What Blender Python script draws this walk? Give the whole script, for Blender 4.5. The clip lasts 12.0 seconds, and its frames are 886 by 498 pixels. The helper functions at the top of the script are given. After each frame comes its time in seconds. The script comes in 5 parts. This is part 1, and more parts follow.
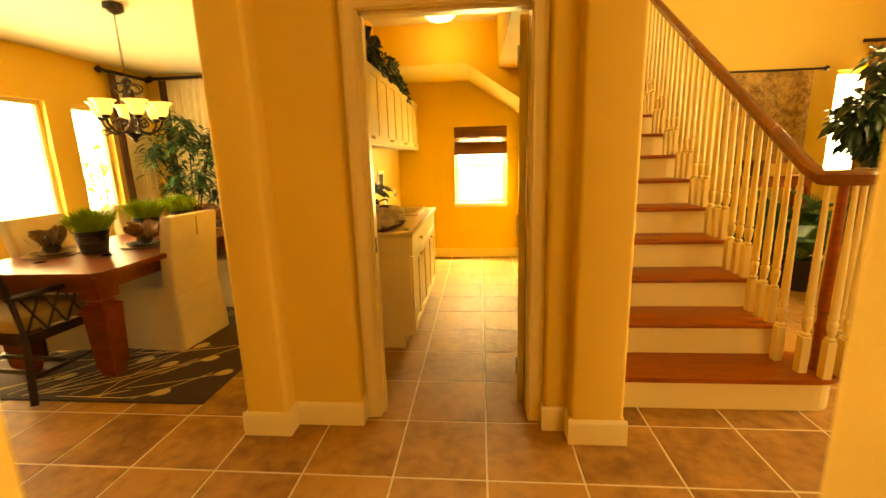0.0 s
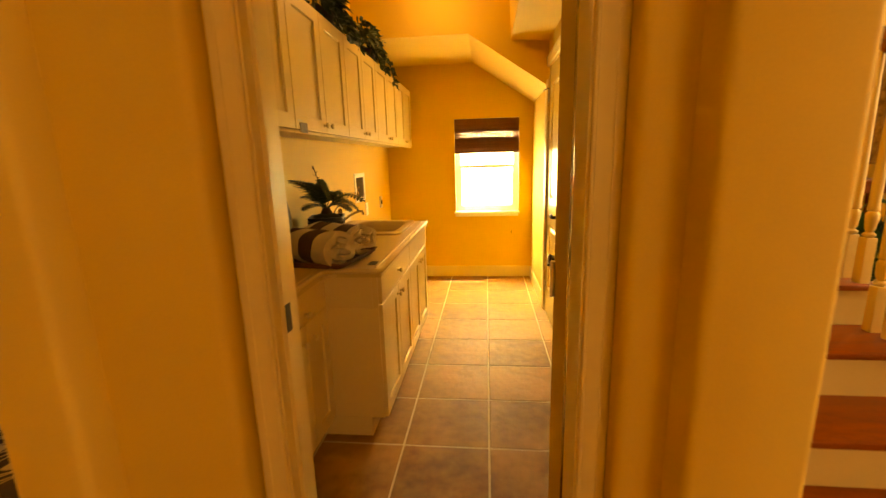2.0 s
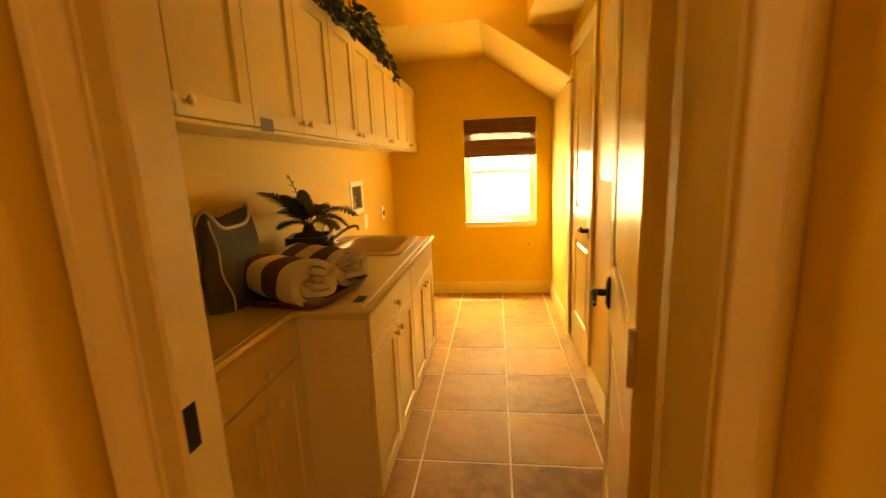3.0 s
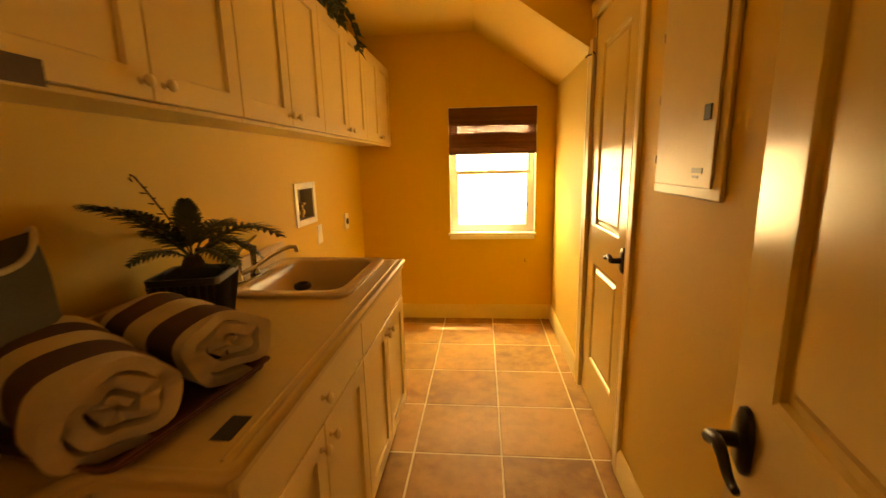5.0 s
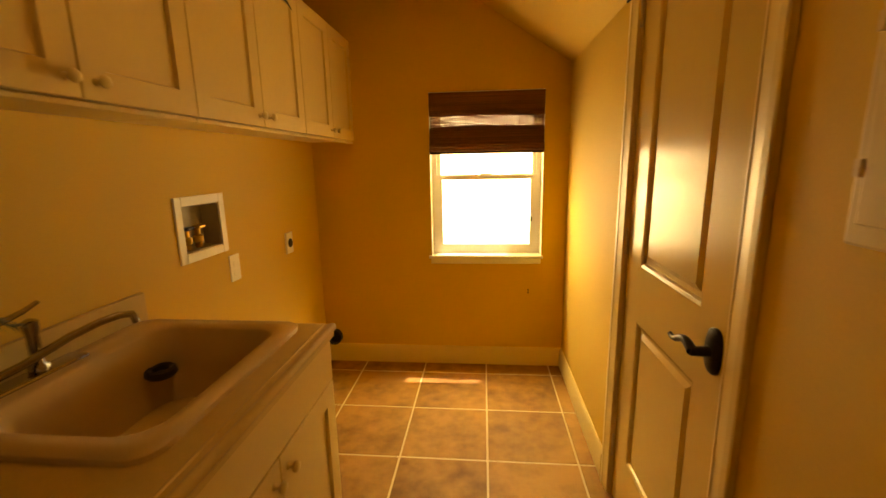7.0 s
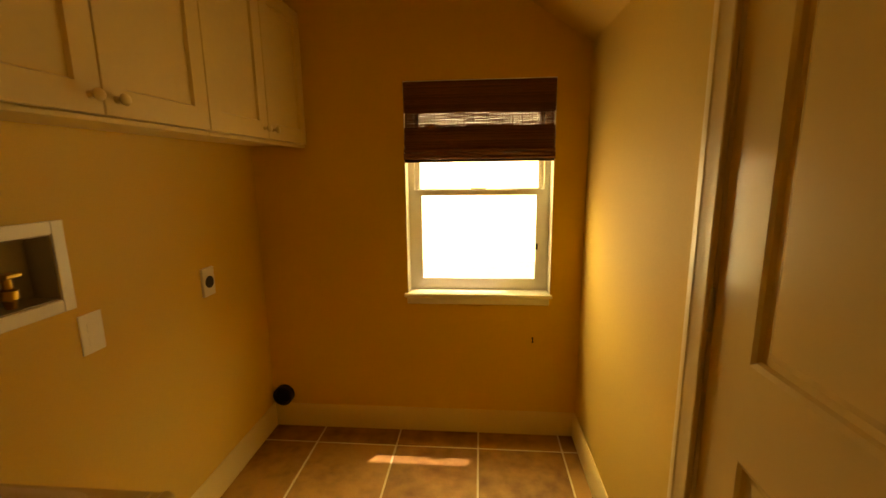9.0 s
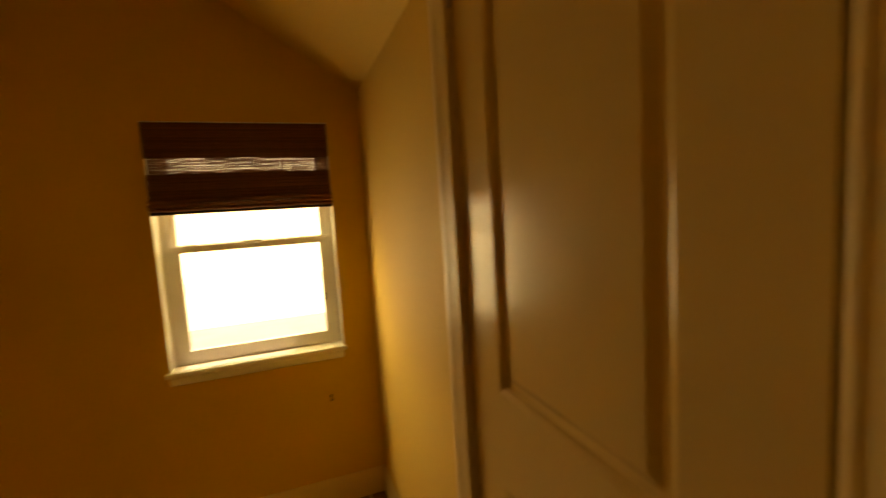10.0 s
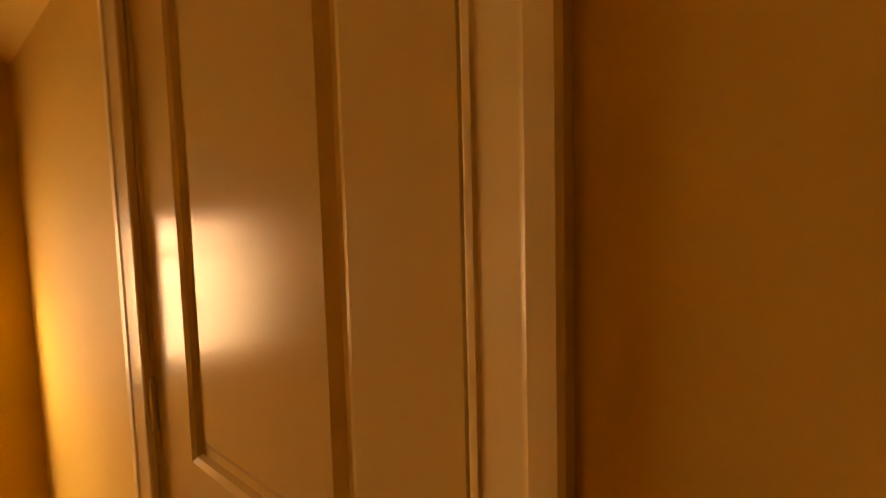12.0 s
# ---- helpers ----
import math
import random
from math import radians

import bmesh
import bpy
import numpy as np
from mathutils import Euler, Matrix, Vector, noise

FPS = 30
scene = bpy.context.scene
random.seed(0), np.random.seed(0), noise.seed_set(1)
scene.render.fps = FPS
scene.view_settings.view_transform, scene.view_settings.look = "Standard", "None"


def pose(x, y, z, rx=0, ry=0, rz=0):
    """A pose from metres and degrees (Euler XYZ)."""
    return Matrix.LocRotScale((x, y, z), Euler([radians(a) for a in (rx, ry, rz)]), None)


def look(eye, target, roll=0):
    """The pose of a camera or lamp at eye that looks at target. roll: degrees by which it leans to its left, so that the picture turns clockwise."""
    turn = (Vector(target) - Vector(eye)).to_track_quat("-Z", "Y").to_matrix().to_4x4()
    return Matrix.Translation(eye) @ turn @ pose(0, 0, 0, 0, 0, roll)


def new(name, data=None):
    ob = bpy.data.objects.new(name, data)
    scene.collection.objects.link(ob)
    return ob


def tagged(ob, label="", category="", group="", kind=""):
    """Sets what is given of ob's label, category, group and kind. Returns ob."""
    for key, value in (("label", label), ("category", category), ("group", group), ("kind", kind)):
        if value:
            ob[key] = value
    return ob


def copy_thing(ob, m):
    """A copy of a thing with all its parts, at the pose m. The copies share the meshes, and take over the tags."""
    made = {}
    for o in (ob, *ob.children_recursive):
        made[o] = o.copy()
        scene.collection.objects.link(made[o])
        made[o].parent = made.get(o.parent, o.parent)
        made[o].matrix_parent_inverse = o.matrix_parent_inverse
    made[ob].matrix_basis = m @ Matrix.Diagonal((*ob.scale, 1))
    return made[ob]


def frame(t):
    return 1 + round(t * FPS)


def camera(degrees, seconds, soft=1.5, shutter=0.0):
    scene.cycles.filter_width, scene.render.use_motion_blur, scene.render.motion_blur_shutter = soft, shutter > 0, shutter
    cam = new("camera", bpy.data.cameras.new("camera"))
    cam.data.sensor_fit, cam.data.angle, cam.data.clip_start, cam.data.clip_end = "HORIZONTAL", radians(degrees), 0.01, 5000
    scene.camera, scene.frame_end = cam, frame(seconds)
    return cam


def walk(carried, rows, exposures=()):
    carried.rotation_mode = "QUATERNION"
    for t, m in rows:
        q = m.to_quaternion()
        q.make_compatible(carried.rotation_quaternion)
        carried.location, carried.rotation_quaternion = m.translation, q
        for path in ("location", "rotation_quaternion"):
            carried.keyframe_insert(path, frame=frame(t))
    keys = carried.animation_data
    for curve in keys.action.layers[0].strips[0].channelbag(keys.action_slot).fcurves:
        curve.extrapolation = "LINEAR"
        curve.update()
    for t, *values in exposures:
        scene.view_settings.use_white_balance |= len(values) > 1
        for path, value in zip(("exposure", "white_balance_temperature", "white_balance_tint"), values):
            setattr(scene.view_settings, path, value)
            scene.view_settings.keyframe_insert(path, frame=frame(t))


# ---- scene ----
cam = camera(92.5, 12.0, shutter=0.5)
PATH = [
    (0, (0.467, 0.217, 1.338), (0.292, 2.166, 0.924), -1.7),
    (0.5, (0.48, 0.469, 1.334), (0.34, 2.413, 0.885), -0.8),
    (1, (0.425, 0.74, 1.34), (0.375, 2.687, 0.887), -2.2),
    (1.5, (0.45, 0.996, 1.326), (0.321, 2.953, 0.933), -2.2),
    (2, (0.48, 1.24, 1.332), (0.274, 3.186, 0.917), -1.6),
    (2.5, (0.447, 1.5, 1.34), (0.295, 3.457, 0.96), -2.5),
    (3, (0.444, 1.711, 1.325), (0.189, 3.656, 0.938), -2.5),
    (3.2, (0.457, 1.803, 1.332), (0.168, 3.738, 0.917), -1.8),
    (4.8, (0.384, 2.403, 1.314), (0.243, 4.359, 0.926), -1.3),
    (5, (0.401, 2.485, 1.324), (0.216, 4.437, 0.926), -1.3),
    (5.5, (0.412, 2.688, 1.325), (0.254, 4.635, 0.892), -0.9),
    (6, (0.366, 2.908, 1.338), (0.274, 4.864, 0.934), -2.4),
    (6.5, (0.417, 3.13, 1.331), (0.268, 5.09, 0.966), -1.6),
    (7, (0.465, 3.322, 1.338), (0.277, 5.272, 0.936), -1.1),
    (7.2, (0.456, 3.408, 1.332), (0.306, 5.366, 0.956), -1.0),
    (9, (0.487, 3.967, 1.347), (0.318, 5.926, 0.982), -0.7),
    (9.5, (0.438, 4.052, 1.34), (0.659, 6.013, 1.014), -0.9),
    (10, (0.626, 4.031, 1.348), (1.311, 5.9, 1.155), -3.5),
    (10.5, (0.673, 4.013, 1.336), (1.69, 5.731, 1.207), -0.6),
    (11, (0.728, 4.019, 1.351), (2.131, 5.439, 1.228), -1.7),
    (11.5, (0.748, 4.038, 1.354), (2.267, 5.331, 1.215), -2.0),
    (12, (0.732, 4.03, 1.353), (2.298, 5.268, 1.217), -1.5),
]
EXPOSURE = [
    (0.0, 2.95, 12500, 6), (1.0, 2.68, 12800, 11), (2.5, 2.38, 13000, 22), (3.2, 2.26, 13000, 26), (5.0, 1.52, 13000, 35), (6.5, 1.02, 13000, 34), (7.2, 0.85, 13000, 32),
    (9.0, 0.05, 11800, 28), (9.5, -0.12, 11300, 27), (10.5, -0.55, 12300, 42), (11.0, -0.38, 12800, 50), (11.5, 0.10, 13000, 60), (12.0, 0.40, 13000, 63)]
walk(cam, [(t, look(eye, target, roll)) for t, eye, target, roll in PATH], EXPOSURE)

SUN_DIR = Vector((-0.15, -0.243, -1.0))

# ---- world, sun, lamps ----
world = bpy.data.worlds.new("world")
scene.world = world
world.use_nodes = True
wn = world.node_tree.nodes
sky = wn.new("ShaderNodeTexSky")
sky.sky_type = "NISHITA"
sky.sun_disc = False
sky.sun_elevation = radians(73)
sky.sun_rotation = math.atan2(0.15, 0.243)
world.node_tree.links.new(sky.outputs[0], wn["Background"].inputs[0])
wn["Background"].inputs[1].default_value = 0.12


def lamp(kind, name, energy, color, m, size=0.1, size_y=None, spread=radians(180)):
    data = bpy.data.lights.new(name, kind)
    data.energy, data.color = energy, color
    if kind == "SUN":
        data.angle = size
    elif kind == "AREA":
        data.shape, data.size, data.size_y = "RECTANGLE", size, size_y
        data.spread = spread
    else:
        data.shadow_soft_size = size
    ob = new(name, data)
    ob.matrix_world = m
    return ob


lamp("SUN", "sun", 5.0, (1.0, 0.97, 0.86), look((0, 0, 20), Vector((0, 0, 20)) + SUN_DIR), size=radians(0.5))
DAY = (1.0, 0.88, 0.56)
WARM = (1.0, 0.72, 0.36)
# daylight in the window openings
lamp("AREA", "dining_window_light", 12, DAY, look((-4.62, 4.2, 1.35), (0, 4.0, 0.9)), size=2.6, size_y=1.5)
lamp("AREA", "laundry_window_light", 13, (0.90, 0.97, 0.50), look((0.483, 6.26, 1.62), (0.483, 5.78, 0.50)), size=0.66, size_y=0.36, spread=radians(115))
lamp("AREA", "laundry_patio_light", 3.0, (0.88, 0.98, 0.52), look((0.483, 6.19, 1.06), (0.483, 5.2, 1.70)), size=0.66, size_y=0.62, spread=radians(150))
# lit ceiling fixture of the laundry
lamp("POINT", "ceiling_fixture_light", 0.95, (1.0, 0.62, 0.24), pose(0.12, 4.50, 2.53), size=0.10)
lamp("AREA", "living_window_light", 22, DAY, look((5.46, 6.62, 1.6), (4.0, 2.0, 1.0)), size=0.65, size_y=1.4)
# added fill lamp behind the camera; the entry back wall has no window
lamp("AREA", "entry_window_light", 14, DAY, look((3.4, -3.9, 2.2), (3.0, 4.0, 1.9)), size=3.4, size_y=3.2)
# added fill from the right, out of view, to brighten living wall and stairs
lamp("AREA", "living_side_window_light", 27, DAY, look((5.93, 2.6, 2.5), (1.0, 3.6, 1.6)), size=2.6, size_y=2.8)


# ---- materials ----
def node_mat(name, base, rough=0.5, vary=0.12, scale=3.0, fine=40.0, bump=0.05, metal=0.0, spec=0.5, tint=None, coat=0.0, stretch=(1, 1, 1), per_object=0.0):
    m = bpy.data.materials.new(name)
    m.use_nodes = True
    nt = m.node_tree
    b = nt.nodes["Principled BSDF"]
    L = nt.links.new
    co = nt.nodes.new("ShaderNodeTexCoord")
    mp = nt.nodes.new("ShaderNodeMapping")
    mp.inputs["Scale"].default_value = stretch
    L(co.outputs["Object"], mp.inputs[0])
    n1 = nt.nodes.new("ShaderNodeTexNoise")
    n1.inputs["Scale"].default_value, n1.inputs["Detail"].default_value = scale, 4
    n2 = nt.nodes.new("ShaderNodeTexNoise")
    n2.inputs["Scale"].default_value, n2.inputs["Detail"].default_value = fine, 3
    L(mp.outputs[0], n1.inputs["Vector"])
    L(mp.outputs[0], n2.inputs["Vector"])
    mix = nt.nodes.new("ShaderNodeMix")
    mix.data_type = "RGBA"
    dark = tint or tuple(c * (1 - 2 * vary) for c in base)
    mix.inputs[6].default_value = (*dark, 1)
    mix.inputs[7].default_value = (*base, 1)
    ramp = nt.nodes.new("ShaderNodeMapRange")
    ramp.inputs[1].default_value, ramp.inputs[2].default_value = 0.3, 0.62
    add = nt.nodes.new("ShaderNodeMath")
    add.operation = "MULTIPLY_ADD"
    add.inputs[1].default_value, add.inputs[2].default_value = 0.35, 0.0
    L(n2.outputs[0], add.inputs[0])
    sm = nt.nodes.new("ShaderNodeMath")
    sm.operation = "MULTIPLY_ADD"
    sm.inputs[1].default_value = 0.65
    L(n1.outputs[0], sm.inputs[0])
    L(add.outputs[0], sm.inputs[2])
    src = sm.outputs[0]
    if per_object:
        info = nt.nodes.new("ShaderNodeObjectInfo")
        ad = nt.nodes.new("ShaderNodeMath")
        ad.operation = "MULTIPLY_ADD"
        ad.inputs[1].default_value = per_object
        L(info.outputs["Random"], ad.inputs[0])
        off = nt.nodes.new("ShaderNodeMath")
        off.operation = "MULTIPLY"
        off.inputs[1].default_value = 37.0
        L(info.outputs["Random"], off.inputs[0])
        L(off.outputs[0], mp.inputs["Location"])
        L(src, ad.inputs[2])
        sub = nt.nodes.new("ShaderNodeMath")
        sub.operation = "SUBTRACT"
        sub.inputs[1].default_value = per_object / 2
        L(ad.outputs[0], sub.inputs[0])
        src = sub.outputs[0]
    L(src, ramp.inputs[0])
    L(ramp.outputs[0], mix.inputs[0])
    L(mix.outputs[2], b.inputs["Base Color"])
    rr = nt.nodes.new("ShaderNodeMapRange")
    rr.inputs[3].default_value, rr.inputs[4].default_value = max(rough - 0.08, 0.02), min(rough + 0.08, 1)
    L(n1.outputs[0], rr.inputs[0])
    L(rr.outputs[0], b.inputs["Roughness"])
    b.inputs["Metallic"].default_value = metal
    b.inputs["Specular IOR Level"].default_value = spec
    b.inputs["Coat Weight"].default_value = coat
    b.inputs["Coat Roughness"].default_value = 0.12
    if bump:
        bp = nt.nodes.new("ShaderNodeBump")
        bp.inputs["Strength"].default_value, bp.inputs["Distance"].default_value = bump, 0.01
        L(n2.outputs[0], bp.inputs["Height"])
        L(bp.outputs[0], b.inputs["Normal"])
    return m


def glow_mat(name, color, strength):
    m = bpy.data.materials.new(name)
    m.use_nodes = True
    b = m.node_tree.nodes["Principled BSDF"]
    b.inputs["Base Color"].default_value = (*color, 1)
    b.inputs["Emission Color"].default_value = (*color, 1)
    b.inputs["Emission Strength"].default_value = strength
    b.inputs["Roughness"].default_value = 0.4
    return m


def glass_mat(name, color=(1, 1, 1), rough=0.0):
    m = bpy.data.materials.new(name)
    m.use_nodes = True
    b = m.node_tree.nodes["Principled BSDF"]
    b.inputs["Base Color"].default_value = (*color, 1)
    b.inputs["Transmission Weight"].default_value = 1
    b.inputs["Roughness"].default_value = rough
    b.inputs["IOR"].default_value = 1.05
    return m


WALL = node_mat("wall_yellow", (0.75, 0.49, 0.15), 0.7, 0.04, 1.2, 160, 0.03, spec=0.2)
CEIL = node_mat("ceiling_cream", (0.84, 0.76, 0.56), 0.8, 0.03, 1.0, 120, 0.05)
TRIM = node_mat("trim_white_gloss", (0.77, 0.59, 0.30), 0.36, 0.03, 2.0, 60, 0.01)
VINYL = node_mat("white_vinyl", (0.90, 0.87, 0.78), 0.4, 0.02, 3.0, 60, 0.0)
DOORP = node_mat("door_gloss_paint", (0.64, 0.45, 0.185), 0.20, 0.02, 2.0, 30, 0.01, spec=0.32)
CAB = node_mat("cabinet_white", (0.71, 0.52, 0.25), 0.4, 0.03, 2.5, 50, 0.01)
COUNTER = node_mat("counter_laminate", (0.60, 0.42, 0.19), 0.38, 0.05, 30, 220, 0.01)
SINKM = node_mat("sink_biscuit", (0.62, 0.45, 0.27), 0.25, 0.02, 3, 50, 0.0)
TILE = node_mat("tile_stone", (0.42, 0.21, 0.072), 0.58, 0.2, 4.0, 16, 0.35, tint=(0.19, 0.085, 0.03), per_object=0.16, spec=0.22)
GROUT = node_mat("grout", (0.72, 0.58, 0.38), 0.85, 0.1, 5, 60, 0.2)
WOOD = node_mat("cherry_wood", (0.32, 0.072, 0.015), 0.4, 0.2, 6, 60, 0.05, tint=(0.16, 0.032, 0.008), stretch=(1, 6, 6), spec=0.25)
TABLEW = node_mat("table_cherry", (0.19, 0.040, 0.010), 0.35, 0.15, 4, 50, 0.02, tint=(0.11, 0.022, 0.006), stretch=(1, 5, 5), spec=0.25)
DARK = node_mat("dark_wood", (0.03, 0.015, 0.008), 0.5, 0.2, 8, 60, 0.05, spec=0.3)
RAILW = node_mat("rail_wood", (0.21, 0.066, 0.019), 0.25, 0.2, 6, 60, 0.03, tint=(0.12, 0.035, 0.011), coat=0.15)
BRONZE = node_mat("oil_rubbed_bronze", (0.03, 0.022, 0.018), 0.35, 0.2, 20, 90, 0.03, metal=0.7)
CHROME = node_mat("chrome", (0.42, 0.39, 0.36), 0.08, 0.03, 20, 90, 0.0, metal=1.0)
NICKEL = node_mat("satin_nickel", (0.62, 0.56, 0.48), 0.3, 0.05, 20, 90, 0.0, metal=1.0)
LINEN = node_mat("linen", (0.62, 0.50, 0.34), 0.9, 0.08, 5, 300, 0.25)
BLACK = node_mat("black_plastic", (0.012, 0.011, 0.010), 0.45, 0.1, 20, 90, 0.02)
BLINDM = node_mat("woven_blind", (0.27, 0.10, 0.05), 0.7, 0.3, 30, 200, 0.4, tint=(0.13, 0.045, 0.018), stretch=(1, 1, 12), per_object=0.3)
GREEN = node_mat("leaf_green", (0.06, 0.12, 0.025), 0.45, 0.25, 12, 60, 0.05, tint=(0.02, 0.05, 0.012))
GLASS = glass_mat("window_glass")
STUCCO = node_mat("stucco", (0.75, 0.66, 0.55), 0.9, 0.06, 2, 80, 0.3)


# ---- mesh helpers ----
def box(bm, x0, x1, y0, y1, z0, z1, bevel=0.0, seg=1, only=None):
    geo = bmesh.ops.create_cube(bm, size=1.0)
    vs = geo["verts"]
    bmesh.ops.transform(bm, verts=vs, matrix=Matrix.LocRotScale(((x0 + x1) / 2, (y0 + y1) / 2, (z0 + z1) / 2), None, (x1 - x0, y1 - y0, z1 - z0)))
    if bevel:
        es = {e for v in vs for e in v.link_edges}
        if only == "z":
            es = {e for e in es if abs(e.verts[0].co.z - e.verts[1].co.z) > 1e-4}
        bmesh.ops.bevel(bm, geom=list(es), offset=bevel, segments=seg, affect="EDGES", profile=0.5)
    return bm


def B(*dims, **kw):
    return box(bmesh.new(), *dims, **kw)


def cyl(bm, p0, p1, r0, r1=None, n=12):
    p0, p1 = Vector(p0), Vector(p1)
    r1 = r0 if r1 is None else r1
    d = p1 - p0
    q = d.to_track_quat("Z", "Y").to_matrix()
    rings = []
    for p, r in ((p0, r0), (p1, r1)):
        rings.append([bm.verts.new(p + q @ Vector((r * math.cos(a), r * math.sin(a), 0))) for a in (2 * math.pi * i / n for i in range(n))])
    for i in range(n):
        bm.faces.new((rings[0][i], rings[0][(i + 1) % n], rings[1][(i + 1) % n], rings[1][i]))
    bm.faces.new(rings[0][::-1])
    bm.faces.new(rings[1])
    return bm


def tube(bm, pts, r, n=8, r_end=None):
    pts = [Vector(p) for p in pts]
    rings = []
    for i, p in enumerate(pts):
        d = pts[min(i + 1, len(pts) - 1)] - pts[max(i - 1, 0)]
        q = d.to_track_quat("Z", "Y").to_matrix()
        rr = r if r_end is None else r + (r_end - r) * i / (len(pts) - 1)
        rings.append([bm.verts.new(p + q @ Vector((rr * math.cos(a), rr * math.sin(a), 0))) for a in (2 * math.pi * k / n for k in range(n))])
    for a, b in zip(rings, rings[1:]):
        for k in range(n):
            bm.faces.new((a[k], a[(k + 1) % n], b[(k + 1) % n], b[k]))
    bm.faces.new(rings[0][::-1])
    bm.faces.new(rings[-1])
    return bm


def lathe(bm, profile, at=(0, 0, 0), n=16, squash=1.0):
    at = Vector(at)
    rings = []
    for r, z in profile:
        rings.append([bm.verts.new(at + Vector((max(r, 1e-4) * math.cos(a), squash * max(r, 1e-4) * math.sin(a), z))) for a in (2 * math.pi * k / n for k in range(n))])
    for a, b in zip(rings, rings[1:]):
        for k in range(n):
            bm.faces.new((a[k], a[(k + 1) % n], b[(k + 1) % n], b[k]))
    bm.faces.new(rings[0][::-1])
    bm.faces.new(rings[-1])
    return bm


def prism(bm, poly, axis, a, b):
    """A polygon of (u, v) drawn out along an axis from a to b."""
    def at(u, v, w):
        return {"x": (w, u, v), "y": (u, w, v), "z": (u, v, w)}[axis]
    lo = [bm.verts.new(at(u, v, a)) for u, v in poly]
    hi = [bm.verts.new(at(u, v, b)) for u, v in poly]
    n = len(poly)
    for i in range(n):
        bm.faces.new((lo[i], lo[(i + 1) % n], hi[(i + 1) % n], hi[i]))
    bm.faces.new(lo[::-1])
    bm.faces.new(hi)
    return bm


def make(name, bm, material, smooth=None):
    bmesh.ops.recalc_face_normals(bm, faces=bm.faces)
    me = bpy.data.meshes.new(name)
    bm.to_mesh(me)
    bm.free()
    if smooth is not None:
        me.polygons.foreach_set("use_smooth", [True] * len(me.polygons))
        me.set_sharp_from_angle(angle=radians(smooth))
    me.materials.append(material)
    return new(name, me)


def part(name, bm, material, parent, label="", smooth=None):
    ob = make(name, bm, material, smooth)
    ob.parent = parent
    if label:
        ob["label"] = label
    return ob


def thing(name, label, category, group="", at=(0, 0, 0), rz=0):
    ob = new(name)
    ob.matrix_basis = pose(*at, 0, 0, rz)
    return tagged(ob, label, category, group)


def setting(name, bm, material, label="", category="wall", smooth=None):
    return tagged(make(name, bm, material, smooth), label, category, kind="structure")


# ---- structure ----
X0, X1, YB, YF = -0.612, 0.978, 5.99, 2.36     # laundry room inside faces
ZC = 2.70                                      # ceilings
setting("floor", B(-4.7, 7.2, -4.1, 8.0, -0.12, -0.0018), GROUT, "pale grout bed under the stone tiles", "floor")
PLASTER = "smooth yellow painted plaster wall"


def wall(name, *boxes, bevel=0.022, material=None):
    bm = bmesh.new()
    for b in boxes:
        box(bm, *b, bevel=bevel, seg=4, only="z")
    return setting(name, bm, material or WALL, PLASTER, "wall", 40)


wall("wall_dining_side", (-0.715, X0, 2.10, 4.736, 0, ZC), (-0.715, X0, 4.954, 6.75, 0, ZC), (-0.715, X0, 4.736, 4.954, 0, 1.024), (-0.715, X0, 4.736, 4.954, 1.198, ZC), bevel=0)
wall("column_1", (-0.715, -0.50, 2.045, YF, 0, ZC))
wall("wall_front_1", (-0.56, -0.155, 2.145, YF, 0, ZC))
wall("column_2", (0.885, 1.125, 2.045, YF, 0, ZC))
wall("wall_front_2", (0.775, 0.93, 2.145, YF, 0, ZC))
wall("wall_front_inner_1", (-0.20, -0.085, 2.225, 2.345, 0, ZC), bevel=0)
wall("wall_front_inner_2", (0.705, 0.80, 2.225, 2.345, 0, ZC), bevel=0)
wall("wall_front_head", (-0.085, 0.705, 2.225, 2.345, 2.045, ZC), bevel=0)
wall("wall_over_door", (-0.155, 0.775, 2.145, 2.225, 2.16, ZC), bevel=0)
DY0, DY1, DH = 4.200, 4.88, 2.03
wall("wall_right_1", (X1, 1.125, YF, DY0, 0, ZC), bevel=0)
wall("wall_right_2", (X1, 1.125, DY1, YB, 0, ZC), bevel=0)
wall("wall_right_head", (X1, 1.125, DY0, DY1, DH, ZC), bevel=0)
WX0, WX1, WZ0, WZ1 = 0.135, 0.832, 0.742, 1.75
wall("wall_back_1", (-0.715, WX0, YB, 6.14, 0, ZC), bevel=0)
wall("wall_back_2", (WX1, 1.125, YB, 6.14, 0, ZC), bevel=0)
wall("wall_back_below", (WX0, WX1, YB, 6.14, 0, WZ0), bevel=0)
wall("wall_back_above", (WX0, WX1, YB, 6.14, WZ1, ZC), bevel=0)
setting("ceiling_laundry", B(-0.75, 1.125, 2.345, 6.14, ZC, ZC + 0.1), CEIL, "cream painted ceiling", "ceiling")
# lowered ceiling with the slope under the upper flight
setting("soffit_slope", prism(bmesh.new(), [(X0, 2.306), (0.34, 2.306), (X1, 1.885), (X1, ZC), (X0, ZC)], "y", 4.916, YB), WALL, "yellow plaster soffit sloping down under the upper stairs", "soffit")
setting("soffit_box", prism(bmesh.new(), [(0.68, 2.245), (X1, 2.225), (X1, ZC), (0.66, ZC)], "y", 2.9, 4.916), WALL, "yellow plaster boxed soffit along the wall", "soffit")

